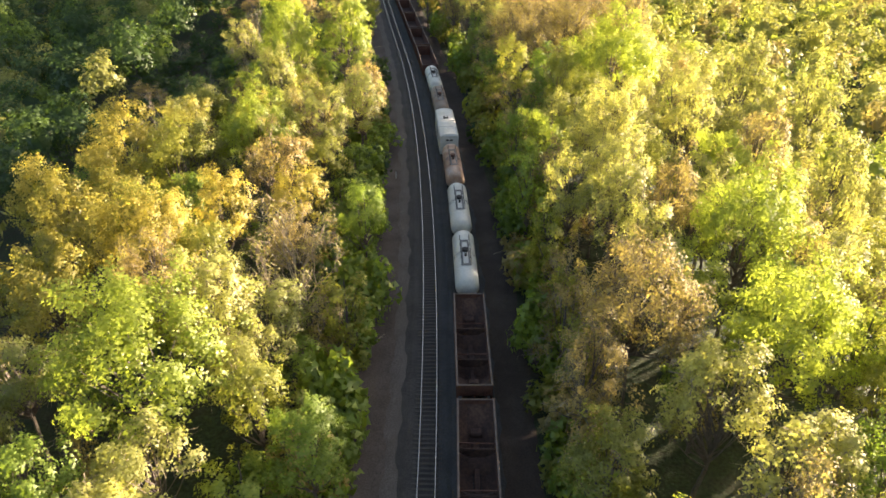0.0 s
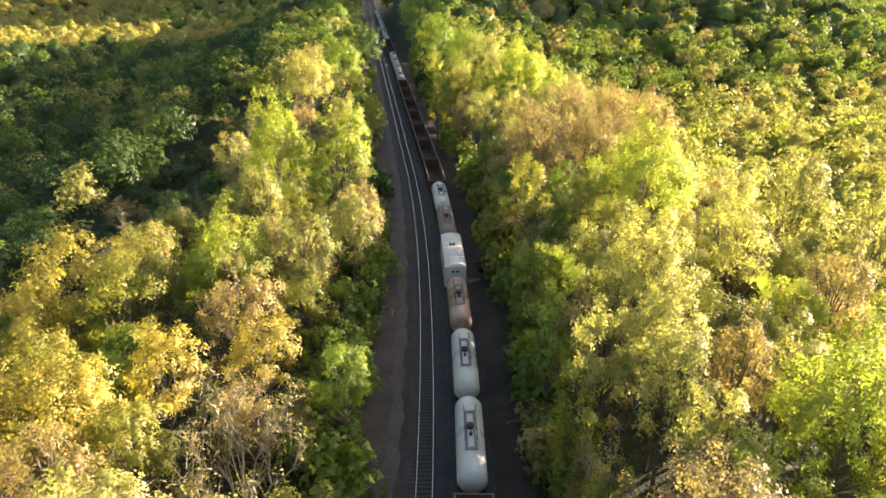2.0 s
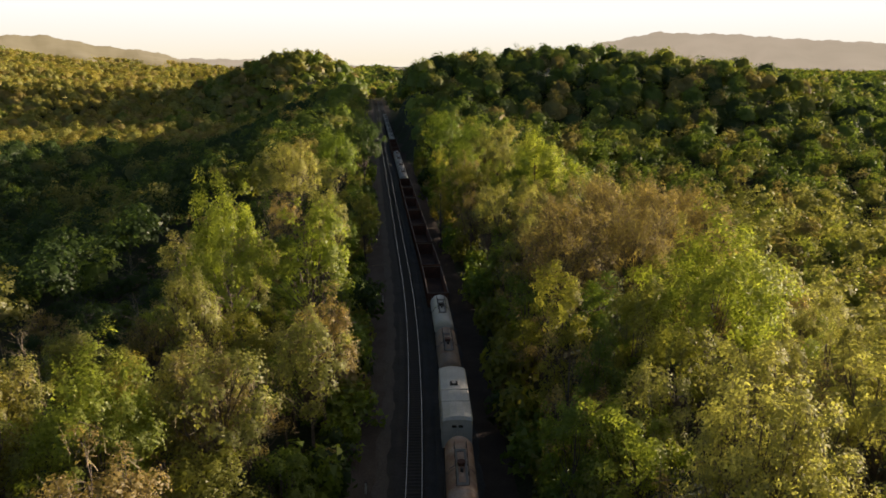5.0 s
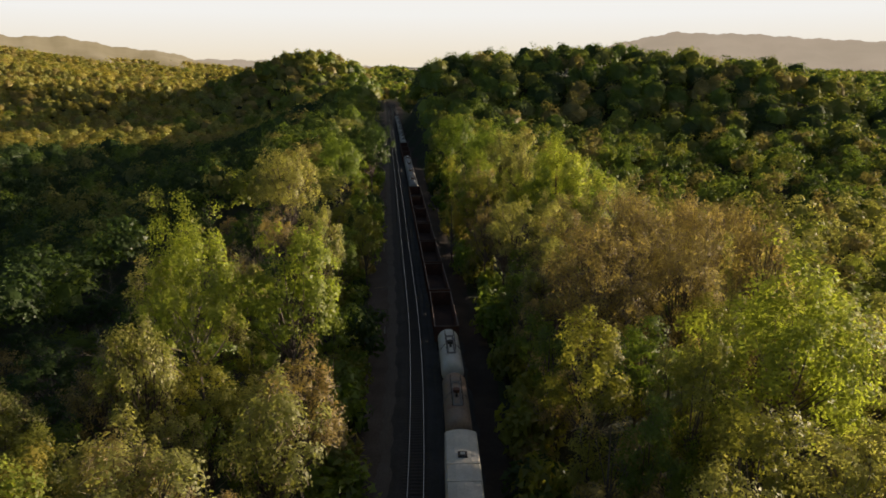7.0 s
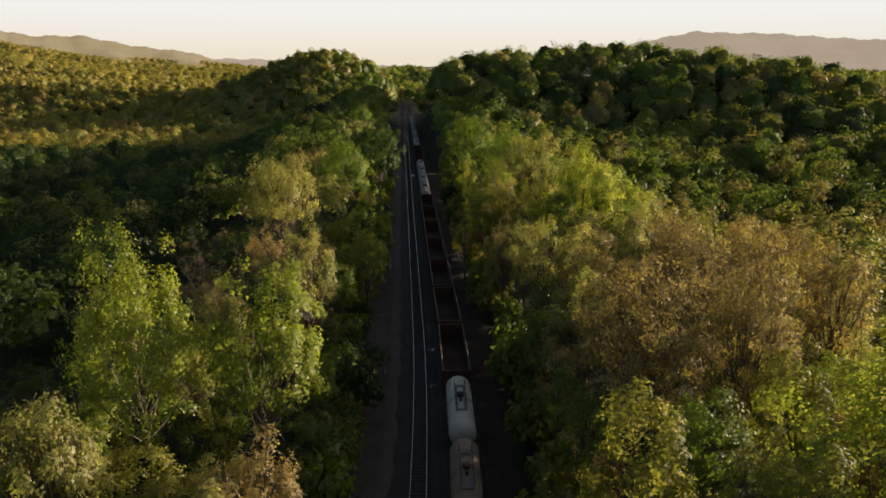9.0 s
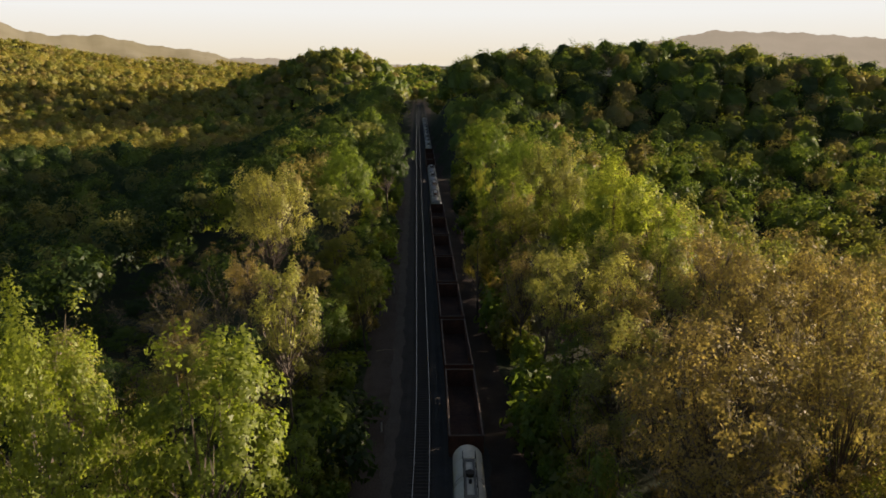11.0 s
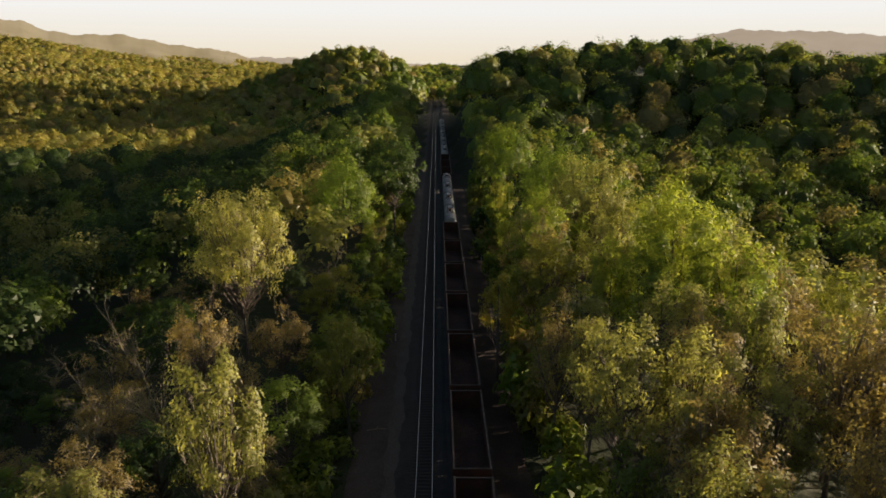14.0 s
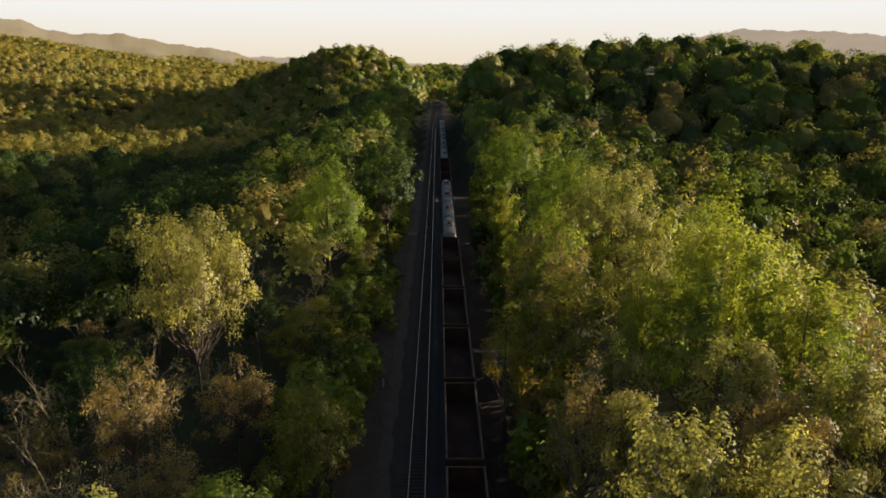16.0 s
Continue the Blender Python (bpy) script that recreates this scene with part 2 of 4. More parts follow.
def height(x, y):
    """Ground height over rail level."""
    x, y = np.asarray(x, float), np.asarray(y, float)
    u = x - track_x(y)
    z = -0.9 + 0.35 * np.sin(x * 0.11 + 1.0) * np.sin(y * 0.07)
    z = z - 22.0 * smooth(-20, -112, u) * smooth(40, 110, y + 40)
    z = z - 15.0 * smooth(24, 78, u) * smooth(10, 80, y) * (1 - 0.5 * smooth(240, 320, y))
    hill = 30.2 * np.exp(-((y - 441) / 72.5) ** 2) * np.exp(-(np.maximum(0, np.abs(x - 81) - 51) / 82) ** 2)
    hill = hill + 16.2 * np.exp(-((x - 57.6) ** 2 + (y - 519) ** 2) / 79 ** 2)
    left = 33.0 * np.exp(-((x + 170) / 66.6) ** 2 - ((y - 672) / 102.8) ** 2)
    z = z + hill + left
    z = z + (10 * np.sin(x * 0.006 + 2) * np.sin(y * 0.005) + 6 * np.sin(x * 0.004 - y * 0.013)) * smooth(300, 900, np.hypot(x, y))
    # a low spur running left from the cone of the left hill, and the foot of the long ridge with its gullies
    spur = 17.0 * np.exp(-((y - 690 + 0.12 * (x + 170)) / 60) ** 2) * smooth(-620, -420, x) * smooth(-60, -180, x)
    rise = smooth(-380, -2300, x + 0.16 * (y - 700)) * smooth(250, 1500, y)
    gully = 0.5 + 0.5 * np.sin((x - 0.9 * y) * 0.0105 + 1.2 * np.sin(y * 0.0031))
    z = z + spur + rise * (165 - 22 * gully)
    flat = smooth(8.5, 14, np.abs(u - 1.5))
    return np.where(flat < 1, -0.75 * (1 - flat) + z * flat, z)


def axis(stops):
    out = []
    for a, b, n in stops:
        out += list(np.linspace(a, b, n, endpoint=False))
    return np.array(out + [stops[-1][1]])


gx = axis([(-4600, -1200, 30), (-1200, -250, 50), (-250, 250, 100), (250, 1200, 30), (1200, 4600, 20)])
gy = axis([(-1500, -100, 15), (-100, 320, 56), (320, 900, 60), (900, 4700, 40)])
GX, GY = np.meshgrid(gx, gy)
GZ = height(GX, GY)
nx, ny = len(gx), len(gy)
idx = np.arange(nx * ny).reshape(ny, nx)
me = mesh_of("ground", np.stack([GX, GY, GZ], -1).reshape(-1, 3), np.stack([idx[:-1, :-1], idx[:-1, 1:], idx[1:, 1:], idx[1:, :-1]], -1).reshape(-1, 4), forest_floor, True)
tagged(new("ground", me), "brown leaf-littered forest floor with green undergrowth", "ground", kind="structure")


def ribbon(name, profile, y0, y1, step, mat, rough_edge=False):
    """A strip along the track: profile of (offset, height)."""
    ys = np.arange(y0, y1 + step / 2, step)
    V, Fa = [], []
    n = len(profile)
    for i, y in enumerate(ys):
        x, s = float(track_x(y)), float(track_slope(y))
        c = 1 / math.sqrt(1 + s * s)
        for u, z in profile:
            if rough_edge and abs(u) > 2.3:
                u += 0.16 * math.sin(y * 0.83 + 2 * u) + 0.11 * math.sin(y * 2.1 + 5 * u) + 0.10 * math.sin(y * 0.31 + u)
            V.append((x + u * c, y - u * s * c, z))
        if i:
            a = (i - 1) * n
            Fa += [(a + k, a + k + 1, a + n + k + 1, a + n + k) for k in range(n - 1)]
    return mesh_of(name, V, Fa, mat, False)


def along(u, y, z=0.0):
    """The pose on the track bed: u metres right of the open track's centre, heading along it."""
    x, s = float(track_x(y)), float(track_slope(y))
    c = 1 / math.sqrt(1 + s * s)
    return Matrix.Translation((x + u * c, y - u * s * c, z)) @ Matrix.Rotation(math.atan(-s), 4, "Z")


SIDING = 4.25
for name, prof, mat, lab in (
    ("ballast", [(-2.6, -0.42), (-1.9, -0.25), (-1.45, -0.23), (-1.0, -0.225)], ballast_dark, "dark grey crushed-stone ballast under the open track"),
    ("ballast", [(-1.0, -0.229), (-0.7, -0.235), (0.7, -0.235), (1.0, -0.229)], ballast_oily, "oil-blackened ballast between the rails"),
    ("ballast", [(1.0, -0.225), (1.45, -0.23), (1.75, -0.25), (2.2, -0.344)], ballast_blue, "blue-grey crushed-stone ballast shoulder"),
    ("ballast", [(2.2, -0.348), (2.55, -0.25), (3.4, -0.23), (5.1, -0.23), (5.9, -0.25), (6.6, -0.50)], ballast_blue, "dark grey crushed-stone ballast under the train"),
    ("gravel_road", [(-3.9, -0.56), (-3.5, -0.50), (-3.0, -0.46), (-2.6, -0.424)], ballast_grey, "pale grey gravel service road beside the track"),
    ("verge", [(-8.2, -0.80), (-6.6, -0.64), (-5.2, -0.66), (-3.9, -0.564)], cess_red, "reddish brown earth verge along the gravel"),
    ("verge", [(6.6, -0.504), (7.6, -0.58), (9.0, -0.62), (10.6, -0.85)], ballast_brown, "brown earth verge beside the freight train"),
):
    tagged(new(name, ribbon(name, prof, -60, 760, 1.0, mat, True)), lab, "trackbed", kind="structure")


# ---- the tracks ----
def rails(parent, u):
    for side in (-0.7525, 0.7525):
        c = u + side
        part("rail", ribbon("rail", [(c - 0.075, -0.17), (c - 0.07, -0.155), (c - 0.012, -0.14), (c - 0.012, -0.05), (c - 0.037, -0.035), (c - 0.037, -0.004)], -60, 760, 2.0, rail_web), None, parent)
        part("rail", ribbon("rail", [(c + 0.037, -0.004), (c + 0.037, -0.035), (c + 0.012, -0.05), (c + 0.012, -0.14), (c + 0.07, -0.155), (c + 0.075, -0.17)], -60, 760, 2.0, rail_web), None, parent)
        part("rail_head", ribbon("rail_head", [(c - 0.037, -0.004), (c - 0.03, 0.0), (c + 0.03, 0.0), (c + 0.037, -0.004)], -60, 760, 2.0, rail_top), None, parent, "bright worn steel running surface")


def sleeper_bm():
    return boxes((-1.3, 1.3, -0.11, 0.11, -0.34, -0.172), bevel=0.012)


open_track = tagged(new("railway_track"), "open single railway track on dark wooden sleepers", "railway track", kind="structure")
siding_track = tagged(new("railway_track"), "railway track occupied by a freight train", "railway track", kind="structure")
rails(open_track, 0.0)
rails(siding_track, SIDING)
tie_bm = sleeper_bm()
tie_mesh = bpy.data.meshes.new("sleeper")
tie_bm.to_mesh(tie_mesh)
tie_bm.free()
tie_mesh.materials.append(tie_wood)
SLEEPER_STEP = 0.56


def sleeper_row(parent, u, y0, y1, single):
    V, Fa = [], []
    y, k = y0, 0
    while y < y1:
        turn = random.uniform(-1.2, 1.2)
        m = along(u + random.uniform(-0.04, 0.04), y, random.uniform(-0.012, 0.004)) @ pose(0, 0, 0, 0, 0, turn)
        if single:
            o = part("sleeper", tie_mesh, None, parent)
            o.matrix_local = m
        else:
            n = len(V)
            V += [m @ Vector((sx * 1.3, sy * 0.11, sz)) for sz in (-0.34, -0.172) for sx, sy in ((-1, -1), (1, -1), (1, 1), (-1, 1))]
            Fa += [(n + 4, n + 5, n + 6, n + 7)] + [(n + i, n + (i + 1) % 4, n + 4 + (i + 1) % 4, n + 4 + i) for i in range(4)]
        y += SLEEPER_STEP * random.uniform(0.96, 1.04)
    if not single:
        tagged(part("sleepers", mesh_of("sleepers", V, Fa, tie_wood), None, parent), "dark weathered wooden sleepers in a row", kind="stuff")


# ---- trees ----
def rand_dirs(rng, n):
    v = rng.normal(size=(n, 3))
    return v / np.linalg.norm(v, axis=1)[:, None]


def leaf_sprays(rng, centres, out, size, wild=0.7, ruffle=0.28):
    """Three-cornered leaf sprays round the centres; out: the way out of the clump. Also gives their soft normals."""
    n = len(centres)
    nn = out + wild * rand_dirs(rng, n)
    nn /= np.linalg.norm(nn, axis=1)[:, None]
    a = np.cross(nn, rand_dirs(rng, n))
    a /= np.linalg.norm(a, axis=1)[:, None]
    b = np.cross(nn, a)
    s = size * rng.uniform(0.6, 1.35, n)[:, None]
    soft = out + ruffle * rand_dirs(rng, n)
    soft /= np.linalg.norm(soft, axis=1)[:, None]
    return np.stack([centres - a * s * 0.55 - b * s * 0.35, centres + a * s * 0.7 - b * s * 0.2, centres + b * s * 0.55], 1), soft


def clump_centres(rng, n, r, z0, z1, ragged):
    """Places of leaf clumps through a crown: an uneven dome, fuller on the outside."""
    c = []
    while len(c) < n:
        d = rand_dirs(rng, 1)[0]
        if d[2] < -0.55:
            continue
        k = rng.uniform(0.5, 1.0) ** 0.6 * rng.uniform(1 - ragged, 1 + ragged * 0.55)
        p = np.array([d[0] * r * k, d[1] * r * k, (z0 + z1) / 2 - (z1 - z0) * 0.08 + d[2] * (z1 - z0) / 2 * k])
        if all(np.linalg.norm(p - q) > r * 0.19 for q in c):
            c.append(p)
    return np.array(c)


def bare_wood(rng, r, top, fork):
    """Trunk and limbs of a leafless tree, forking again and again towards fine upturned twigs."""
    paths, ends = [([(0, 0, -1.2), (0, 0, 0.4), (0.1, 0, fork * 0.6), (0.2, 0.1, fork)], [0.42, 0.34, 0.28, 0.24])], []

    def grow(p, d, length, width, level):
        q = p + d * length
        bend = (p + q) / 2 + rng.uniform(-0.09, 0.09, 3) * length
        paths.append(([p, bend, q], [width, width * 0.8, width * (0.55 if level else 0.2)]))
        if not level:
            ends.append(q)
            return
        for k in range(3 if level > 1 else 4):
            e = d + 0.62 * rand_dirs(rng, 1)[0] + np.array([0, 0, 0.16])
            at = (bend, q, q, (bend + q) / 2)[k]
            grow(at, e / np.linalg.norm(e), length * rng.uniform(0.5, 0.72), width * 0.55, level - 1)

    for k in range(9):
        a, up = k * 2.4 + rng.uniform(-0.3, 0.3), rng.uniform(0.45, 1.7) if k else 3.0
        d = np.array([math.cos(a), math.sin(a), up])
        d /= np.linalg.norm(d)
        reach = 1 / max(math.hypot(d[0], d[1]) / r, d[2] / (top - fork))
        z = fork * rng.uniform(0.75, 1.0)
        grow(np.array([0.15, 0.05, z]), d, reach * rng.uniform(0.40, 0.46), 0.15, 3)
    return paths, np.array(ends)


def tree_meshes(seed, kind, r=4.4, top=18.0, base=6.0, clumps=44, dense=80, size=0.2, twigs=0, ragged=0.25, fine=2.6):
    """Trunk with limbs, leafy crown and fine twigs of one tree, standing on its foot: each limb carries a tuft of leaves that
    reaches up and outwards, and each tuft is made of many small sprays."""
    leaves = int(dense * math.pi * r * r)
    rng = np.random.default_rng(seed)
    L = clump_centres(rng, clumps, r * 0.74, base, top - 1.2, ragged)
    lean = rng.uniform(-0.5, 0.5, 2)
    fork = base * rng.uniform(0.75, 1.0)
    mast = top * 0.8
    trunk = [(0, 0, -1.2), (0, 0, 0.3), (lean[0] * 0.4, lean[1] * 0.4, fork * 0.6), (lean[0], lean[1], fork), (lean[0] * 1.5, lean[1] * 1.2, (fork + mast) / 2), (lean[0] * 1.8, lean[1] * 1.6, mast)]
    paths = [(trunk, [0.36, 0.27, 0.21, 0.18, 0.11, 0.03])]
    tips, reach = [], r * 0.16 + 0.55
    for i, p in enumerate(L):
        z = fork + (p[2] - fork) * rng.uniform(0.1, 0.45)
        z = min(max(z, fork * 0.8), mast * 0.92)
        f = (z - fork) / (mast - fork)
        s = np.array([lean[0] * (1 + 0.8 * f), lean[1] * (1 + 0.6 * f), z])
        mid = s * 0.5 + p * 0.5 + np.array([rng.uniform(-0.4, 0.4), rng.uniform(-0.4, 0.4), -0.06 * np.linalg.norm(p - s)])
        w = 0.10 * max(0.45, 1 - 0.6 * f)
        if twigs or i < 16 + 1.6 * r:
            paths.append(([s, mid, p], [w, w * 0.6, 0.02]))
        away = (p - s) / (np.linalg.norm(p - s) + 0.01)
        for _ in range(int(fine + rng.uniform(0, 2))):
            d = 0.55 * away + np.array([0, 0, 0.45]) + 0.75 * rand_dirs(rng, 1)[0]
            q = p + d * reach * rng.uniform(0.35, 1.15)
            tips.append(q)
            if twigs and rng.uniform() < 0.7:
                paths.append(([mid * 0.3 + p * 0.7, p * 0.55 + q * 0.45 + rng.uniform(-0.12, 0.12, 3), q + d * 0.5], [0.035, 0.022, 0.008]))
    if kind == "bare":
        paths, tips = bare_wood(rng, r, top, base * 0.8)
    V, Fa = tubes(paths)
    wood = mesh_of("trunk", V, Fa, pale_bark if kind == "bare" else bark)
    C = np.array(tips)
    n = len(C)
    share = rng.uniform(0.5, 1.5, n)
    which = rng.choice(n, leaves, p=share / share.sum())
    d = rand_dirs(rng, leaves)
    d[:, 2] = np.where(d[:, 2] < -0.5, -d[:, 2], d[:, 2])
    spread = (r * 0.085 + 0.42) * np.sqrt(share)
    rad = spread[which] * rng.uniform(0.05, 1.0, leaves) ** 0.5
    cen = C[which] + d * rad[:, None] * np.array([0.95, 0.95, 1.1])
    whole = (cen - np.array([0, 0, (base + top) / 2 - 1.0])) / np.array([r, r, (top - base) / 2])
    sprays, soft = leaf_sprays(rng, cen, 0.6 * d + 0.85 * whole + np.array([0, 0, 0.15]), size)
    crown = quads_mesh("crown", sprays, LEAF[kind], soft)
    spray = None
    twigs = int(twigs * (r / 4.4) ** 2)
    if twigs:
        which = rng.integers(0, n, twigs)
        d = rand_dirs(rng, twigs) + np.array([0, 0, 0.9])
        d /= np.linalg.norm(d, axis=1)[:, None]
        a = C[which] + rand_dirs(rng, twigs) * spread[which][:, None] * 0.8 - d * 0.8
        ln = rng.uniform(0.7, 2.0, twigs)[:, None]
        side = np.cross(d, rand_dirs(rng, twigs))
        side /= np.linalg.norm(side, axis=1)[:, None]
        w = 0.03 * side
        spray = quads_mesh("twig_spray", np.stack([a - w, a + w, a + d * ln], 1), twig_wood)
    return wood, crown, spray


LABELS = {
    "lime": "broadleaf tree in bright lime-green spring leaf",
    "green": "broadleaf tree in fresh mid-green leaf",
    "olive": "broadleaf tree with olive-yellow young leaves",
    "ochre": "oak with ochre-orange spring catkins and buds",
    "pale": "tall tree with pale yellow-green opening leaves",
    "bud": "brownish tree with sparse budding leaves and bare twigs",
    "bare": "nearly bare tree with grey-brown branching limbs",
    "dark": "dark green tree with shade put into its leaf colour",
}
SHAPES = {
    "lime": dict(dense=125, ragged=0.3),
    "green": dict(dense=120, ragged=0.25),
    "olive": dict(dense=120, ragged=0.25),
    "ochre": dict(dense=125, ragged=0.2, fine=3.6),
    "pale": dict(dense=108, ragged=0.3, twigs=420),
    "bud": dict(dense=100, size=0.175, ragged=0.3, twigs=900),
    "bare": dict(dense=14, size=0.15, twigs=500),
    "dark": dict(dense=80, size=0.26, ragged=0.25),
}
# three sizes: crown radius, top, foot of the crown, clumps
SIZES = ((2.5, 11.0, 2.2, 16), (4.4, 18.0, 6.0, 40), (7.0, 20.0, 6.2, 70))
TREES = {k: [[tree_meshes(100 + 7 * i + 31 * j + 3 * n, k, r=r, top=top, base=base, clumps=c, **s) for j in range((1, 2, 1)[n])] for n, (r, top, base, c) in enumerate(SIZES)] for i, (k, s) in enumerate(SHAPES.items())}
NAMES = {"ochre": "oak_tree", "bare": "bare_tree", "bud": "budding_tree"}
placed = []


def plant(kind, x, y, r, top):
    """One tree of that kind: crown radius r, its top at that height over the rails."""
    z = float(height(x, y))
    n = 0 if r < 3.2 else 1 if r < 5.7 else 2
    v = random.choice(TREES[kind][n])
    r0, top0 = SIZES[n][:2]
    tall = max(top - z, 6.0) / top0
    m = Matrix.Translation((x, y, z)) @ Matrix.Rotation(random.uniform(0, 6.28), 4, "Z") @ Matrix.Diagonal((r / r0, r / r0, tall, 1))
    root = tagged(new("sapling" if top - z < 13.5 else NAMES.get(kind, "broadleaf_tree")), LABELS[kind], "tree", group="trackside woodland")
    for name, me in zip(("trunk", "crown", "twig_spray"), v):
        if me:
            o = part(name, me, None, root)
            if name != "trunk":
                o["kind"] = "stuff"
    root.matrix_basis = m
    placed.append((x, y, r))


# trees that stand out, as (x, y, crown radius, top)
STANDING = {
    "lime": [(15.8, 186.0, 7.8, 25.0), (21.5, 180.0, 5.6, 22.0), (-14.8, 32.5, 3.1, 11.5), (-23, 40.5, 8.2, 19.5), (-24.6, 84.5, 5.8, 19), (30, 58.7, 6.4, 20.5), (28.3, 43, 6.2, 20), (27, 110, 8.8, 23), (-26.5, 119.5, 5.8, 25), (-17, 121, 5.6, 24.6), (1.5, 201, 4.5, 22.5)],
    "green": [(-10, 34.5, 3.8, 14), (-9.4, 69, 3.4, 14), (10.4, 76, 2.8, 16), (-9.6, 77, 3.0, 11), (12.0, 180.5, 4.4, 20.5), (-33, 222, 7, 22), (3.6, 232, 7.5, 24), (-7.8, 273, 8.0, 24), (10.2, 90, 3.4, 15)],
    "olive": [(-14.5, 38.5, 3.4, 14), (-32, 76.5, 5.3, 18), (-9.4, 52.5, 3.0, 13.5), (11.4, 32, 3.8, 15), (-17.4, 166.6, 3.4, 15), (-31.5, 63, 4.5, 17), (11.5, 63.5, 2.8, 14)],
    "ochre": [(-30, 59.5, 6.3, 17.5), (-38.5, 61, 4.6, 16.5), (-36, 51, 4.6, 16.5), (-24.5, 67, 4.0, 16.5), (-41, 76, 4.5, 17), (-35, 88, 4.2, 17.5), (-47, 72, 4.4, 16), (-42.5, 67, 4.2, 16.5), (-42.5, 84.5, 5.6, 18), (-26, 90, 4.0, 17), (-3.9, 185.6, 2.7, 15), (-36.5, 68, 4.4, 16)],
    "pale": [(-16.9, 88, 4.7, 19), (-12.4, 98.8, 4.4, 18), (-26.5, 107, 3.7, 19), (20.5, 80.8, 5.8, 20.5), (19.5, 69, 4.5, 20.3), (19.7, 35.8, 4.6, 18.5), (23, 29.2, 4.8, 18), (34, 91.3, 5.2, 20), (50.3, 111.7, 5.3, 20), (59.5, 105.5, 5.1, 19.5), (45.3, 70.7, 4.2, 19.5), (-35.3, 183.5, 6.6, 23.8), (-19.8, 144.2, 3.4, 21.5), (-25.5, 108, 3.0, 19), (7.9, 215, 7.5, 24.5)],
    "bud": [(22, 143, 6, 22.5), (30.5, 150, 6, 21.5), (23.5, 158.5, 5.5, 21.5), (38.5, 146, 5.5, 21), (33, 164, 5.5, 20.5), (14.8, 128.5, 7.2, 22.5), (16.8, 46.7, 6.0, 20), (40.5, 80.7, 4.6, 19), (11.6, 51.5, 2.8, 14), (11.8, 41, 3.6, 15.5), (-17.8, 89.5, 4.0, 18), (-12.5, 105.4, 4.4, 17), (39.5, 161.5, 6, 19), (-33.5, 168.7, 3.8, 15), (2.6, 168, 3.7, 16), (26.8, 186.7, 4.8, 18), (24, 131, 5.8, 21)],
    "bare": [(-15, 56, 6.3, 18), (-36.6, 132.7, 5.4, 17), (28.4, 212.5, 4.7, 15), (-45, 175.7, 4, 12), (-47, 106, 4.2, 12), (-33, 160, 3.4, 15), (10.2, 58, 2.0, 5.5), (10.0, 54.5, 1.8, 5.0)],
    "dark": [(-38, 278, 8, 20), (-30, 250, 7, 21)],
}
for kind, rows in STANDING.items():
    for x, y, r, top in rows:
        plant(kind, x, y, r, top)
placed = [(x, y, r * 1.1) for x, y, r in placed]

# the rest of the wood near the line, thinned where those trees stand
rng = np.random.default_rng(5)
MIX = {
    "left": (["ochre", "olive", "pale", "green", "bud", "lime"], [0.06, 0.24, 0.3, 0.18, 0.16, 0.06]),
    # dark kinds take the place of shade in the hollow
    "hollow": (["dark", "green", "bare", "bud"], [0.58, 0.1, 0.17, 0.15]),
    "right": (["pale", "bud", "lime", "olive", "green"], [0.45, 0.13, 0.18, 0.19, 0.05]),
}


def canopy(x, y):
    """How high the tops stand over the rails."""
    return float(height(x, y)) + (19.8 if x > float(track_x(y)) else 19.0 if y < 95 else 16.0) + 2.0 * math.sin(x * 0.21) * math.sin(y * 0.17)


def mix_at(x, y):
    u = x - float(track_x(y))
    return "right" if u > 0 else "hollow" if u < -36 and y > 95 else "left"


def too_near(x, y, r, share=0.52):
    return any((x - a) ** 2 + (y - b) ** 2 < (share * (r + c)) ** 2 for a, b, c in placed)


NEAR_Y = 215.0
for y in np.arange(16, NEAR_Y, 5.9):
    for x in np.arange(-64, 84, 5.9):
        px, py = x + rng.uniform(-2.4, 2.4), y + rng.uniform(-2.4, 2.4)
        u = px - float(track_x(py))
        if not (u < -11.5 or u > 14.5) or abs(px) > 0.72 * py + 14 or (u > 62 or u < -56):
            continue
        r = rng.uniform(3.4, 4.9)
        if too_near(px, py, r):
            continue
        names, share = MIX[mix_at(px, py)]
        if u < -14 and py > 142:
            # mostly darker kinds here, standing for the shade over this slope
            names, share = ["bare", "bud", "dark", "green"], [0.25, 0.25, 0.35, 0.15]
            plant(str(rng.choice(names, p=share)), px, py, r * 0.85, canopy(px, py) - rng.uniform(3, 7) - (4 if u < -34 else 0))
            continue
        plant(str(rng.choice(names, p=share)), px, py, r, canopy(px, py) - rng.uniform(0, 2.8) - (3.5 if -17 < u < 0 else 0) - (5 if u < -36 else 0))


# smaller trees that close the edge of the wood on both sides
for side in (-1, 1):
    y = 26.0
    while y < 260:
        u = -10.3 - rng.uniform(0, 1.6) if side < 0 else 13.6 + rng.uniform(0, 1.6)
        p = along(u, y).translation
        r = rng.uniform(2.2, 3.1)
        if not too_near(p.x, p.y, r, 0.42):
            # dark kinds on the left edge imitate the shade that falls there
            share = [0.5, 0.25, 0.15, 0.1] if side < 0 else [0.2, 0.35, 0.2, 0.25]
            plant(str(rng.choice(["green", "olive", "bud", "lime"] if side > 0 else ["green", "dark", "olive", "bud"], p=share)), p.x, p.y, r, rng.uniform(5.5, 10.5) if side < 0 else rng.uniform(11.5, 17.0))
        y += rng.uniform(3.2, 5.0)

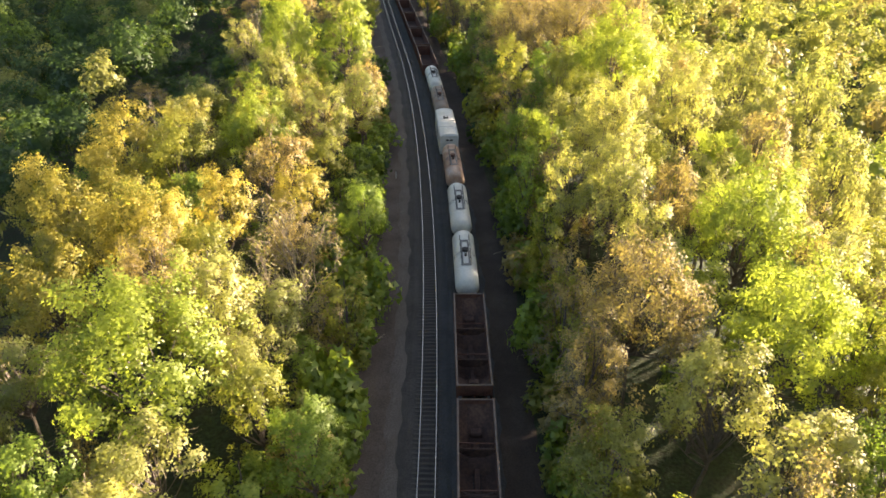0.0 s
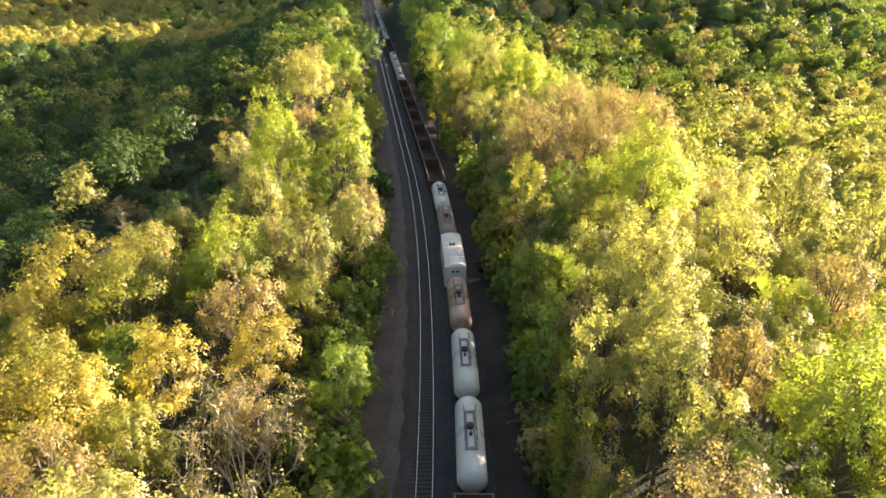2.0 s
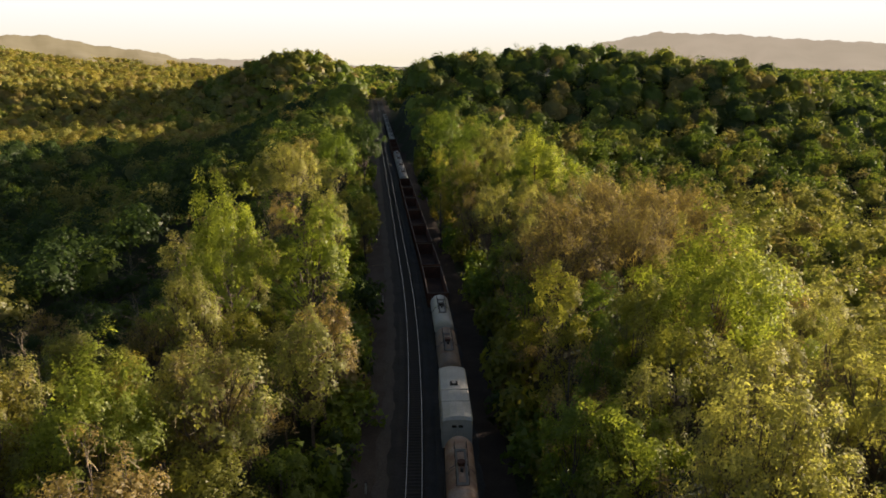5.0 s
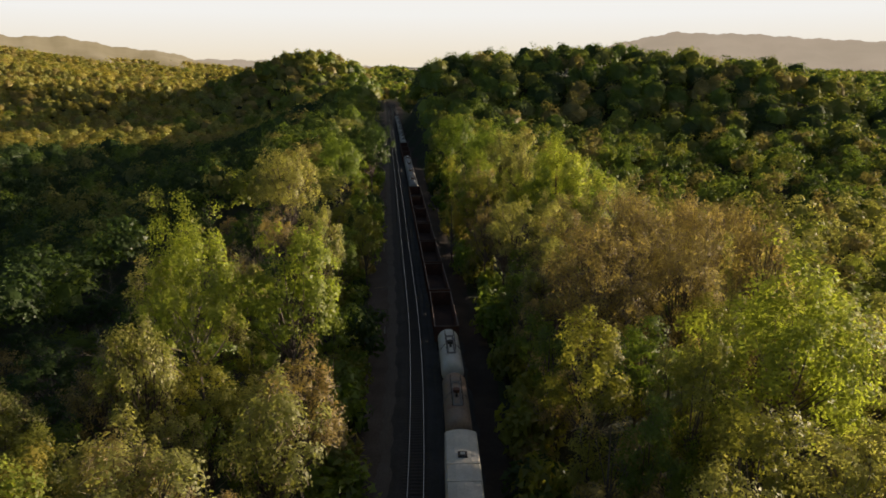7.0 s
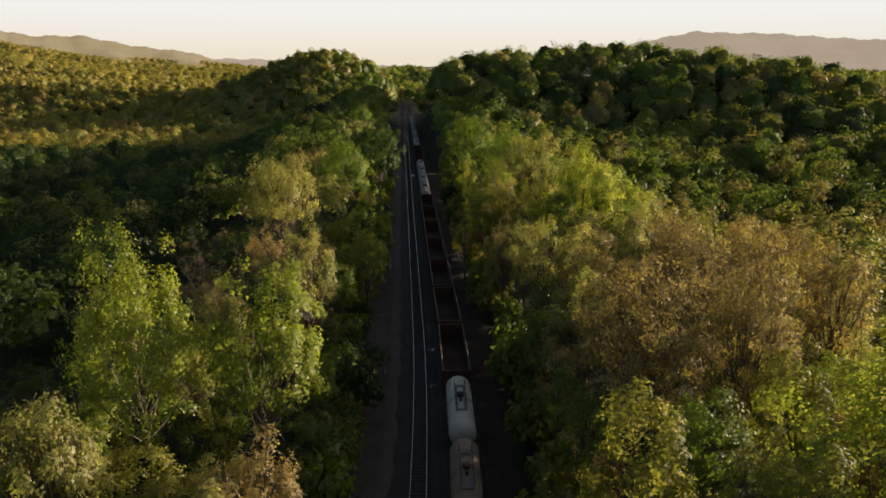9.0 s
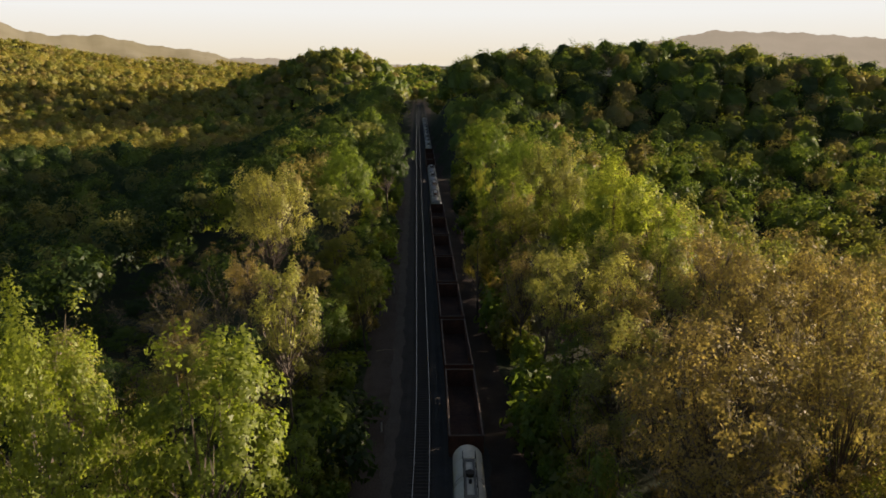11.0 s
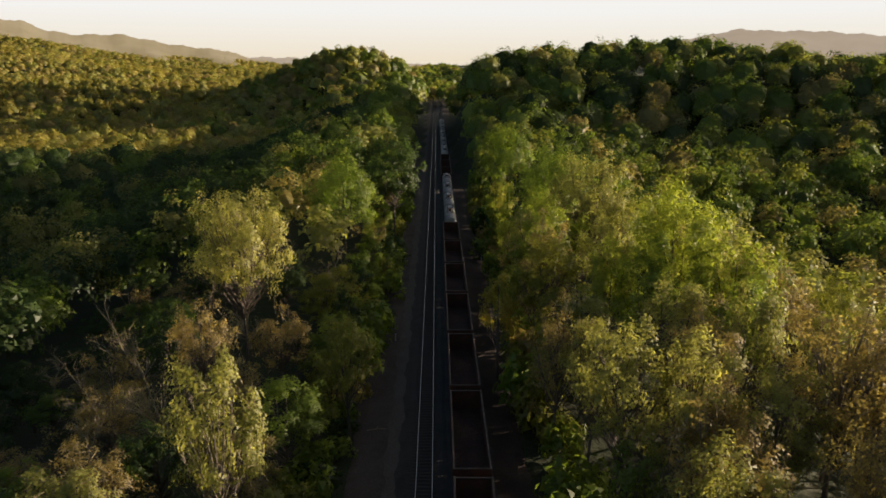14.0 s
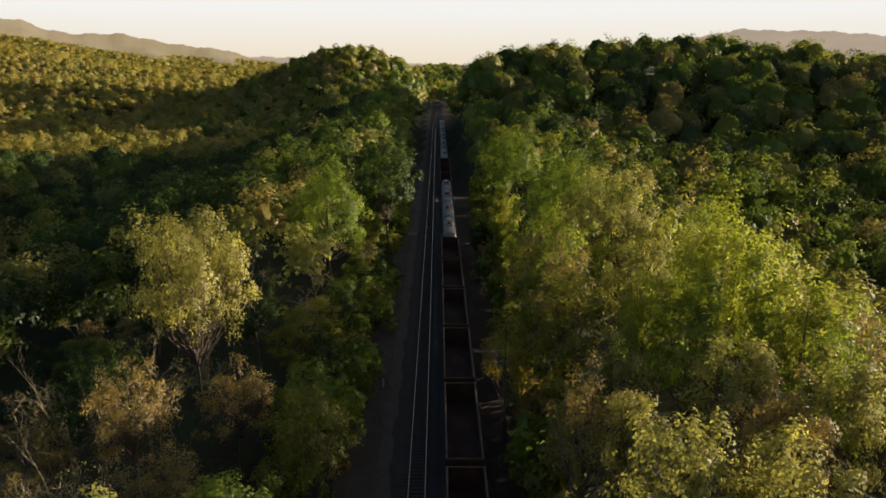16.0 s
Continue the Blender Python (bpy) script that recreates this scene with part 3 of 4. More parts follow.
# young trees in the gaps below
for y in np.arange(20, 150, 5.4):
    for x in np.arange(-50, 62, 5.4):
        px, py = x + rng.uniform(-1.8, 1.8), y + rng.uniform(-1.8, 1.8)
        u = px - float(track_x(py))
        if not (u < -10.5 or u > 13.5) or abs(px) > 0.66 * py + 10 or too_near(px, py, 2.4, 0.5):
            continue
        plant(str(rng.choice(["green", "bud", "olive", "pale"], p=[0.35, 0.25, 0.25, 0.15])), px, py, rng.uniform(2.1, 3.0), float(height(px, py)) + rng.uniform(8.5, 13))


# ---- shrubs along the edges of the wood ----
def shrub_meshes(seed, kind):
    rng = np.random.default_rng(seed)
    C = clump_centres(rng, 18, 1.25, 0.3, 2.6, 0.3)
    stems = [([(0, 0, -0.3), tuple(c * 0.5), tuple(c)], [0.05, 0.03, 0.008]) for c in C]
    V, Fa = tubes(stems)
    n = 520
    which = rng.integers(0, 18, n)
    d = rand_dirs(rng, n)
    cen = C[which] + d * (0.6 * rng.uniform(0.3, 1, n) ** 0.5)[:, None]
    sprays, soft = leaf_sprays(rng, cen, d + np.array([0, 0, 0.4]), 0.3)
    return mesh_of("stem", V, Fa, bark), quads_mesh("foliage", sprays, LEAF[kind], soft)


SHRUBS = [shrub_meshes(900 + i, k) for i, k in enumerate(("green", "dark", "olive", "bud"))]
for side in (-1, 1):
    y = 24.0
    while y < 300:
        u = (-7.0 - rng.uniform(0, 3.8)) if side < 0 else (11.0 + rng.uniform(0, 3.2))
        m = along(u, y)
        x0, y0 = m.translation.x, m.translation.y
        k = int(rng.choice(4, p=[0.5, 0.25, 0.15, 0.1] if side < 0 else [0.4, 0.05, 0.35, 0.2]))
        root = tagged(new("shrub"), ("leafy green shrub at the edge of the wood", "dark green shrub at the edge of the wood", "olive shrub at the edge of the wood", "brown budding shrub at the edge of the wood")[k], "shrub", group="edge of the wood")
        for name, me in zip(("stem", "foliage"), SHRUBS[k]):
            part(name, me, None, root)
        s = rng.uniform(1.0, 2.3)
        root.matrix_basis = Matrix.Translation((x0, y0, float(height(x0, y0)))) @ Matrix.Rotation(rng.uniform(0, 6), 4, "Z") @ Matrix.Diagonal((s, s, s * rng.uniform(0.8, 1.5), 1))
        y += rng.uniform(1.2, 2.8) * (1.0 if y < 150 else 1.6)


# ---- woods further off, too many to count ----
def woods(name, spots, leaves, size, clumps, label, wild=0.6, puff=0.36, tall=1.0, up=0.25, core=0.7):
    """Many trees as loose leaf sprays in one mesh; spots of (x, y, radius, top, colour)."""
    rng = np.random.default_rng(77)
    Q, T, N = [], [], []
    # the inner dome of twigs and leaves that the outer sprays cover: rings of uneven three-cornered facets
    turn, rise = np.meshgrid(np.arange(7) * 2 * math.pi / 7, np.radians([-25, 15, 50, 88]))
    ball = np.stack([np.cos(turn) * np.cos(rise), np.sin(turn) * np.cos(rise), np.sin(rise)], -1)
    for x, y, r, top, colour in spots:
        z0 = top - r * 2.0 * tall
        C = clump_centres(rng, clumps, r * 0.8, z0, top, 0.25)
        which = rng.integers(0, clumps, leaves)
        d = rand_dirs(rng, leaves)
        d[:, 2] = np.where(d[:, 2] < -0.2, -d[:, 2], d[:, 2])
        cen = C[which] + d * (r * puff * rng.uniform(0.35, 1, leaves) ** 0.5)[:, None] + np.array([x, y, 0])
        whole = (cen - np.array([x, y, z0 + r * tall])) / r
        sprays, soft = leaf_sprays(rng, cen, 0.7 * d + 0.7 * whole + np.array([0, 0, up]), size * r, wild, 0.2)
        lumps = ball * core * rng.uniform(0.82, 1.18, (4, 7, 1)) * np.array([r, r, r * tall * 0.95])
        near, side = np.roll(lumps, -1, 1), lumps
        facets = np.concatenate([np.stack([side[:-1], near[:-1], side[1:]], 2).reshape(-1, 3, 3), np.stack([near[:-1], near[1:], side[1:]], 2).reshape(-1, 3, 3)])
        facing = facets.mean(1) / r + np.array([0, 0, up])
        Q += [sprays, facets + np.array([x, y, z0 + r * tall])]
        N += [soft, facing / np.linalg.norm(facing, axis=1)[:, None]]
        T.append(np.tile(np.array([*colour, 1.0]), ((leaves + len(facets)) * 3, 1)))
    me = quads_mesh(name, np.concatenate(Q), leaf_far, np.concatenate(N))
    at = me.color_attributes.new("tint", "FLOAT_COLOR", "POINT")
    at.data.foreach_set("color", np.concatenate(T).reshape(-1).astype(np.float32))
    tagged(new(name, me), label, "woods", kind="stuff")


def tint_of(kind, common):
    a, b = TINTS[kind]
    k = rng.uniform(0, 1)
    # mixes in the stretch's tone, muting the trees as distance haze would
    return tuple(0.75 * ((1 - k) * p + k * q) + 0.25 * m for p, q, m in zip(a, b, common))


# the prevailing colour of each stretch: hollow and hill hold shade, plain golden haze
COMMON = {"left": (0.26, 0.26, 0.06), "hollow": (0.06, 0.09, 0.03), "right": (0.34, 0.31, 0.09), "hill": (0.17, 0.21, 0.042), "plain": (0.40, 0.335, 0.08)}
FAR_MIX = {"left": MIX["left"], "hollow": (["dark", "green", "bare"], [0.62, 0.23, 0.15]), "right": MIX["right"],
           # dark and green kinds put the hill's shade into its leaves
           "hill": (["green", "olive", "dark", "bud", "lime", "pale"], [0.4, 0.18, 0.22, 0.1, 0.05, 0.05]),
           # ochre, bud and pale kinds paint the golden haze over the plain
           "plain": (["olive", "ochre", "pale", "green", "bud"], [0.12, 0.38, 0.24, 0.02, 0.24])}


def zone(x, y):
    u = x - float(track_x(y))
    if u > 0:
        # past this line the darker hill leaves carry the shade
        return "right" if y < 240 + 0.15 * u else "hill"
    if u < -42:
        # the cone takes the left wood's lighter leaves in place of sunlight on it
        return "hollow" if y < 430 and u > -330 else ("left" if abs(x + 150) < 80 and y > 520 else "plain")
    return "left" if y < 230 else "hill"


def scatter(y0, y1, step, rmin, rmax, lo, hi, inner=None):
    spots = []
    y = y0
    while y < y1:
        d = y
        for x in np.arange(lo(d), hi(d), step):
            px, py = x + rng.uniform(-0.4, 0.4) * step, y + rng.uniform(-0.4, 0.4) * step
            u = px - float(track_x(py))
            if -12 < u < 15 and py < 740:
                continue
            if inner and inner(px, py, u):
                continue
            if py > 490 and u > 70 and px < 0.38 * py:
                continue
            r = rng.uniform(rmin, rmax)
            if too_near(px, py, r, 0.5) and py < 330:
                continue
            names, share = FAR_MIX[zone(px, py)]
            h = float(height(px, py))
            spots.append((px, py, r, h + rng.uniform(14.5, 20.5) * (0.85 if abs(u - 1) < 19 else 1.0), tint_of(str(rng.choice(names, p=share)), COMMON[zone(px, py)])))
        y += step
    return spots


close = lambda x, y, u: 14 < y < NEAR_Y - 3 and abs(x) < 0.72 * y + 14 and -56 < u < 62
in_sight = lambda x, y: abs(x) < 0.67 * y + 10 and y > 20
beyond = scatter(-20, 330, 7.6, 3.8, 6.4, lambda d: -60 - 0.62 * max(d, 0), lambda d: 75 + 0.62 * max(d, 0), close)
woods("woods_beyond", [s for s in beyond if in_sight(s[0], s[1])], 620, 0.112, 26, "mixed spring woodland in yellow, brown and green", puff=0.3, tall=1.2, core=0.34)
# trees outside the view, added only for the shadows they cast
woods("woods_beside", [s for s in beyond if not in_sight(s[0], s[1])], 100, 0.24, 9, "mixed spring woodland out of view, added to cast shadows", core=0.34)
woods("woods_on_the_hill", scatter(330, 480, 10.0, 5.2, 9.4, lambda d: -0.84 * d - 20, lambda d: 0.66 * d), 560, 0.105, 24, "wooded hillside in fresh green with pale crowns, shade put into darker leaf tints", puff=0.36)
woods("woods_on_the_ridges", scatter(480, 760, 10.8, 5.0, 8.6, lambda d: -0.84 * d - 20, lambda d: 0.66 * d), 170, 0.2, 11, "wooded ridges in olive and green", puff=0.4)
woods("woods_on_the_plain", scatter(760, 1500, 17, 7.0, 11.0, lambda d: -0.95 * d, lambda d: 0.66 * d), 60, 0.24, 8, "distant woods on the plain in yellow-green, golden haze put into the leaf colour", 0.6, 0.42, 0.85)
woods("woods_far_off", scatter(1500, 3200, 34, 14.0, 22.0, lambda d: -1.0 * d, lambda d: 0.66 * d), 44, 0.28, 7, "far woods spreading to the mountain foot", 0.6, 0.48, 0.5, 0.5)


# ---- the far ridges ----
# haze painted as a glowing colour over a nearly black base
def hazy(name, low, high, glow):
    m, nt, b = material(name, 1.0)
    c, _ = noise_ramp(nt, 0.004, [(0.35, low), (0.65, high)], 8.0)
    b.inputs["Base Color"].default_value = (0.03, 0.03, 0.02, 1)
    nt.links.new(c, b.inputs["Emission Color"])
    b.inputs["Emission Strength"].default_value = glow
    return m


def ridge(name, dist, stops, mat, label, depth=500.0):
    """A far ridge seen from the line: stops of (bearing, elevation) in degrees."""
    bs = np.arange(stops[0][0], stops[-1][0] + 0.01, 0.25)
    es = np.interp(bs, [s[0] for s in stops], [s[1] for s in stops])
    V, Fa = [], []
    n = 7
    for i, (b, e) in enumerate(zip(bs, es)):
        wob = 0.05 * math.sin(b * 3.1) + 0.03 * math.sin(b * 9.7 + 1)
        topz = 38 + dist * math.tan(radians(e + wob))
        for k in range(n):
            f = k / (n - 1)
            d = dist - depth * (1 - f) * (1 + 0.25 * math.sin(b * 1.3 + 4 * f))
            z = -30 + (topz + 30) * (f ** 1.3) + (1 - f) * f * 24 * math.sin(b * 0.9 + f * 7)
            V.append((d * math.sin(radians(b)), 120 + d * math.cos(radians(b)), z))
        if i:
            a = (i - 1) * n
            Fa += [(a + k, a + n + k, a + n + k + 1, a + k + 1) for k in range(n - 1)]
    tagged(new(name, mesh_of(name, V, Fa, mat, True)), label, "mountain", kind="structure")


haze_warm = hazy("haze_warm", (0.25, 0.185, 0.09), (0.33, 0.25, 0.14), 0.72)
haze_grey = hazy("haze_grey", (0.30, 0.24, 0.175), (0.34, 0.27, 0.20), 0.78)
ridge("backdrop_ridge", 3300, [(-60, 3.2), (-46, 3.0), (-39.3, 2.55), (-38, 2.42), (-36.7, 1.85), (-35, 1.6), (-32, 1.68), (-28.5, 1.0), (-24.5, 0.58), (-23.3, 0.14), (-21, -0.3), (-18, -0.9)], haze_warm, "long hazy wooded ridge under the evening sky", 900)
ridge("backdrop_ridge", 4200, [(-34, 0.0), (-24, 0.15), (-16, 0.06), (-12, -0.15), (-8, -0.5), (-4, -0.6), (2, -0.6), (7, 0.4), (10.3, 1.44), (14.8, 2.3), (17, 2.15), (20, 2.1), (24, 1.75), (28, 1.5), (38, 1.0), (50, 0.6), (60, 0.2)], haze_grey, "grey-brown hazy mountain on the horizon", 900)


# ---- the bright evening mist behind the ridges ----
def sky_backdrop():
    m = bpy.data.materials.new("evening_mist")
    m.use_nodes = True
    nt = m.node_tree
    nt.nodes.remove(nt.nodes["Principled BSDF"])
    sep = nt.nodes.new("ShaderNodeSeparateXYZ")
    nt.links.new(nt.nodes.new("ShaderNodeTexCoord").outputs["Generated"], sep.inputs[0])
    r = nt.nodes.new("ShaderNodeValToRGB")
    r.color_ramp.elements[0].position, r.color_ramp.elements[0].color = 0.28, (0.76, 0.67, 0.53, 1)
    r.color_ramp.elements[1].position, r.color_ramp.elements[1].color = 0.72, (0.80, 0.785, 0.755, 1)
    nt.links.new(sep.outputs[2], r.inputs[0])
    e = nt.nodes.new("ShaderNodeEmission")
    e.inputs["Strength"].default_value = 0.7
    nt.links.new(r.outputs[0], e.inputs[0])
    nt.links.new(e.outputs[0], nt.nodes["Material Output"].inputs[0])
    V, Fa = [], []
    for i, b in enumerate(range(-56, 39, 2)):
        a = radians(b)
        for z in (-150, 520):
            V.append((4650 * math.sin(a), 120 + 4650 * math.cos(a), z))
        if i:
            k = 2 * i
            Fa.append((k - 2, k, k + 1, k - 1))
    tagged(new("backdrop_sky", mesh_of("backdrop_sky", V, Fa, m, True)), "bright hazy white evening sky low over the horizon", "sky", kind="structure")


sky_backdrop()


# ---- the freight train ----
def wheelset_parts(parent, y, half):
    """A bogie with two axles under a wagon."""
    bg = part("bogie", boxes((-1.05, -0.9, y - 1.25, y + 1.25, 0.35, 0.62), (0.9, 1.05, y - 1.25, y + 1.25, 0.35, 0.62), (-1.0, 1.0, y - 0.18, y + 0.18, 0.45, 0.8), bevel=0.03), steel_dark, parent)
    for yy in (y - 0.88, y + 0.88):
        for x in (-0.7525, 0.7525):
            bm = bmesh.new()
            rod(bm, (x - 0.065, yy, 0.42), (x + 0.065, yy, 0.42), 0.42, 16)
            part("wheel", bm, steel_dark, bg)


def underframe(parent, length):
    h = length / 2
    part("underframe", boxes((-0.35, 0.35, -h, h, 0.78, 1.05), (-1.35, 1.35, -h + 0.05, -h + 0.3, 0.8, 1.1), (-1.35, 1.35, h - 0.3, h - 0.05, 0.8, 1.1), bevel=0.02), steel_dark, parent)
    for s in (-1, 1):
        wheelset_parts(parent, s * (h - 1.9), h)
        bm = bmesh.new()
        box(bm, -0.11, 0.11, min(s * h, s * (h + 0.5)), max(s * h, s * (h + 0.5)), 0.82, 1.0, 0.03)
        part("coupler", bm, steel_dark, parent)


def hopper_wagon():
    """An open-topped hopper wagon: 14.4 m of body, sloping sheets inside."""
    root = tagged(new("hopper_wagon"), "empty rusty brown open-topped hopper wagon", "freight wagon", group="freight train")
    L, W, TOP = 7.2, 1.6, 3.55
    for s in (-1, 1):
        bm = boxes((min(s * W, s * (W - 0.05)), max(s * W, s * (W - 0.05)), -L, L, 1.15, TOP - 0.06))
        part("side_panel", bm, rust_brown, root)
        for i in range(9):
            y = -L + 0.25 + i * (2 * L - 0.5) / 8
            part("post", boxes((min(s * W, s * (W + 0.09)), max(s * W, s * (W + 0.09)), y - 0.06, y + 0.06, 1.1, TOP - 0.08), bevel=0.015), rust_brown, root)
        part("top_rail", boxes((min(s * (W - 0.09), s * (W + 0.1)), max(s * (W - 0.09), s * (W + 0.1)), -L - 0.04, L + 0.04, TOP - 0.06, TOP + 0.05), bevel=0.02), rust_rim, root, "paler scuffed top rail")
        part("top_rail", boxes((-W + 0.1, W - 0.1, min(s * L, s * (L - 0.14)), max(s * L, s * (L - 0.14)), TOP - 0.06, TOP + 0.04), bevel=0.02), rust_rim, root, "paler scuffed top rail")
        part("end_panel", boxes((-W + 0.06, W - 0.06, min(s * L, s * (L - 0.05)), max(s * L, s * (L - 0.05)), 2.3, TOP - 0.07)), rust_brown, root)
        for x in (-1.1, 0.0, 1.1):
            part("end_post", boxes((x - 0.05, x + 0.05, min(s * L, s * (L + 0.08)), max(s * L, s * (L + 0.08)), 1.1, TOP - 0.08)), rust_brown, root)
    # sloping floors: from each end down to the doors, with a saddle between the pits
    zs = [(-L + 0.05, 2.95), (-3.6, 0.95), (-3.1, 0.95), (-1.9, 2.0), (-0.9, 0.95), (0.9, 0.95), (1.9, 2.0), (3.1, 0.95), (3.6, 0.95), (L - 0.05, 2.95)]
    V, Fa = [], []
    for y, z in zs:
        V += [(-W + 0.06, y, z + 0.5), (-0.75, y, z), (-0.25, y, z), (0.25, y, z), (0.75, y, z), (W - 0.06, y, z + 0.5)]
    for i in range(len(zs) - 1):
        Fa += [(6 * i + k, 6 * i + k + 1, 6 * i + 7 + k, 6 * i + 6 + k) for k in range(5)]
    part("slope_floor", mesh_of("slope_floor", V, Fa, rust_inside), None, root, "rust-streaked sloping floor sheets")
    part("centre_sill", boxes((-0.28, 0.28, -5.0, 5.0, 0.9, 1.35), bevel=0.1), rust_inside, root)
    for y in (-2.4, 2.4):
        part("cross_ridge", boxes((-W + 0.06, W - 0.06, y - 0.09, y + 0.09, 1.5, 2.55), bevel=0.05), rust_inside, root)
        part("brace", boxes((-W + 0.06, W - 0.06, y - 0.05, y + 0.05, 3.1, 3.22), bevel=0.02), rust_brown, root)
    for y in (-4.9, 4.9):
        part("pocket_plate", boxes((-0.55, 0.55, y - 0.4, y + 0.4, 1.15, 1.95), bevel=0.12), rust_inside, root)
    underframe(root, 14.6)
    return root


def gondola_wagon():
    """A plain high-sided open wagon with a flat dark floor."""
    root = tagged(new("gondola_wagon"), "empty dark brown high-sided open wagon with pale rims", "freight wagon", group="freight train")
    L, W, TOP = 7.3, 1.6, 3.4
    part("floor_plate", boxes((-W + 0.06, W - 0.06, -L + 0.06, L - 0.06, 1.1, 1.25)), rust_inside, root)
    for s in (-1, 1):
        part("side_panel", boxes((min(s * W, s * (W - 0.05)), max(s * W, s * (W - 0.05)), -L, L, 1.1, TOP - 0.06)), rust_brown, root)
        part("end_panel", boxes((-W + 0.06, W - 0.06, min(s * L, s * (L - 0.05)), max(s * L, s * (L - 0.05)), 1.1, TOP - 0.07)), rust_brown, root)
        part("top_rail", boxes((min(s * (W - 0.09), s * (W + 0.1)), max(s * (W - 0.09), s * (W + 0.1)), -L - 0.04, L + 0.04, TOP - 0.06, TOP + 0.05), bevel=0.02), rust_rim, root, "paler scuffed top rail")
        part("top_rail", boxes((-W + 0.1, W - 0.1, min(s * L, s * (L - 0.14)), max(s * L, s * (L - 0.14)), TOP - 0.06, TOP + 0.04), bevel=0.02), rust_rim, root, "paler scuffed top rail")
        for i in range(10):
            y = -L + 0.25 + i * (2 * L - 0.5) / 9
            part("post", boxes((min(s * W, s * (W + 0.09)), max(s * W, s * (W + 0.09)), y - 0.06, y + 0.06, 1.1, TOP - 0.08), bevel=0.015), rust_brown, root)
    underframe(root, 14.8)
    return root



def tank_shape(radius, half, dome=0.42, z=2.85, segs=28):
    bm = bmesh.new()
    rings = [(-half, radius * 0.0), (-half + 0.03, radius * 0.35), (-half + 0.12, radius * 0.68), (-half + dome * 0.65, radius * 0.9), (-half + dome * 1.2, radius), (half - dome * 1.2, radius), (half - dome * 0.65, radius * 0.9), (half - 0.12, radius * 0.68), (half - 0.03, radius * 0.35), (half, 0)]
    V, Fa = [], []
    for y, r in rings:
        r = max(r, 0.02)
        V += [(r * math.cos(2 * math.pi * k / segs), y, z + r * math.sin(2 * math.pi * k / segs)) for k in range(segs)]
    for i in range(len(rings) - 1):
        Fa += [(i * segs + k, i * segs + (k + 1) % segs, (i + 1) * segs + (k + 1) % segs, (i + 1) * segs + k) for k in range(segs)]
    bm.free()
    return mesh_of("tank", V, Fa, None, True)


def tank_wagon(length, body, label, end=None, walk_len=5.6):
    """A tank wagon: barrel with domed ends, bands, a railed platform with hatch on top."""
    root = tagged(new("tank_wagon"), label, "freight wagon", group="freight train")
    h, R, zc = length / 2 - 0.35, 1.36, 2.75
    top = zc + R
    part("tank", tank_shape(R, h, 0.55, zc), body, root)
    for y in (-h * 0.55, h * 0.55):
        bm = bmesh.new()
        rod(bm, (0, y - 0.05, zc), (0, y + 0.05, zc), R + 0.02, 28)
        part("band", bm, body, root)
    for s in (-1, 1):
        part("saddle", boxes((-1.2, 1.2, s * (h - 1.6) - 0.3, s * (h - 1.6) + 0.3, 0.95, 2.0), bevel=0.08), steel_dark, root)
        part("walkway", boxes((min(s * 0.3, s * 0.52), max(s * 0.3, s * 0.52), -walk_len / 2, walk_len / 2, top + 0.02, top + 0.07)), grating, root, "grey grating walkway on the tank")
        part("walkway", boxes((-0.3, 0.3, min(s * walk_len / 2, s * (walk_len / 2 - 0.4)), max(s * walk_len / 2, s * (walk_len / 2 - 0.4)), top + 0.02, top + 0.07)), grating, root, "grey grating walkway on the tank")
        bm = bmesh.new()
        for y in np.linspace(-walk_len / 2, walk_len / 2, 5):
            rod(bm, (s * 0.55, y, top + 0.05), (s * 0.55, y, top + 0.8), 0.03)
        rod(bm, (s * 0.55, -walk_len / 2, top + 0.8), (s * 0.55, walk_len / 2, top + 0.8), 0.035)
        part("handrail", bm, steel_dark, root)
        bm = bmesh.new()
        for y in (-0.2, 0.2):
            rod(bm, (s * 1.45, y, 1.1), (s * 1.42, y, zc + 0.4), 0.02)
            rod(bm, (s * 1.42, y, zc + 0.4), (s * 0.95, y, zc + 1.12), 0.02)
            rod(bm, (s * 0.95, y, zc + 1.12), (s * 0.5, y, top + 0.05), 0.02)
        for i in range(6):
            rod(bm, (s * 1.44, -0.2, 1.3 + i * 0.32), (s * 1.44, 0.2, 1.3 + i * 0.32), 0.016)
        part("ladder", bm, grating, root)
    bm = bmesh.new()
    rod(bm, (0, 0.35, top - 0.1), (0, 0.35, top + 0.28), 0.34, 16)
    rod(bm, (0, 0.35, top + 0.28), (0, 0.35, top + 0.34), 0.38, 16)
    part("hatch", bm, steel_dark if body is tank_white else rust_brown, root)
    bm = bmesh.new()
    rod(bm, (0, -0.7, top - 0.1), (0, -0.7, top + 0.3), 0.14, 10)
    part("valve", bm, steel_dark, root)
    if end:
        part("tank_end", tank_shape(R - 0.02, 0.75, 0.5, zc), end, root, "darker domed end").location = (0, -h + 0.72, 0)
    underframe(root, length)
    return root


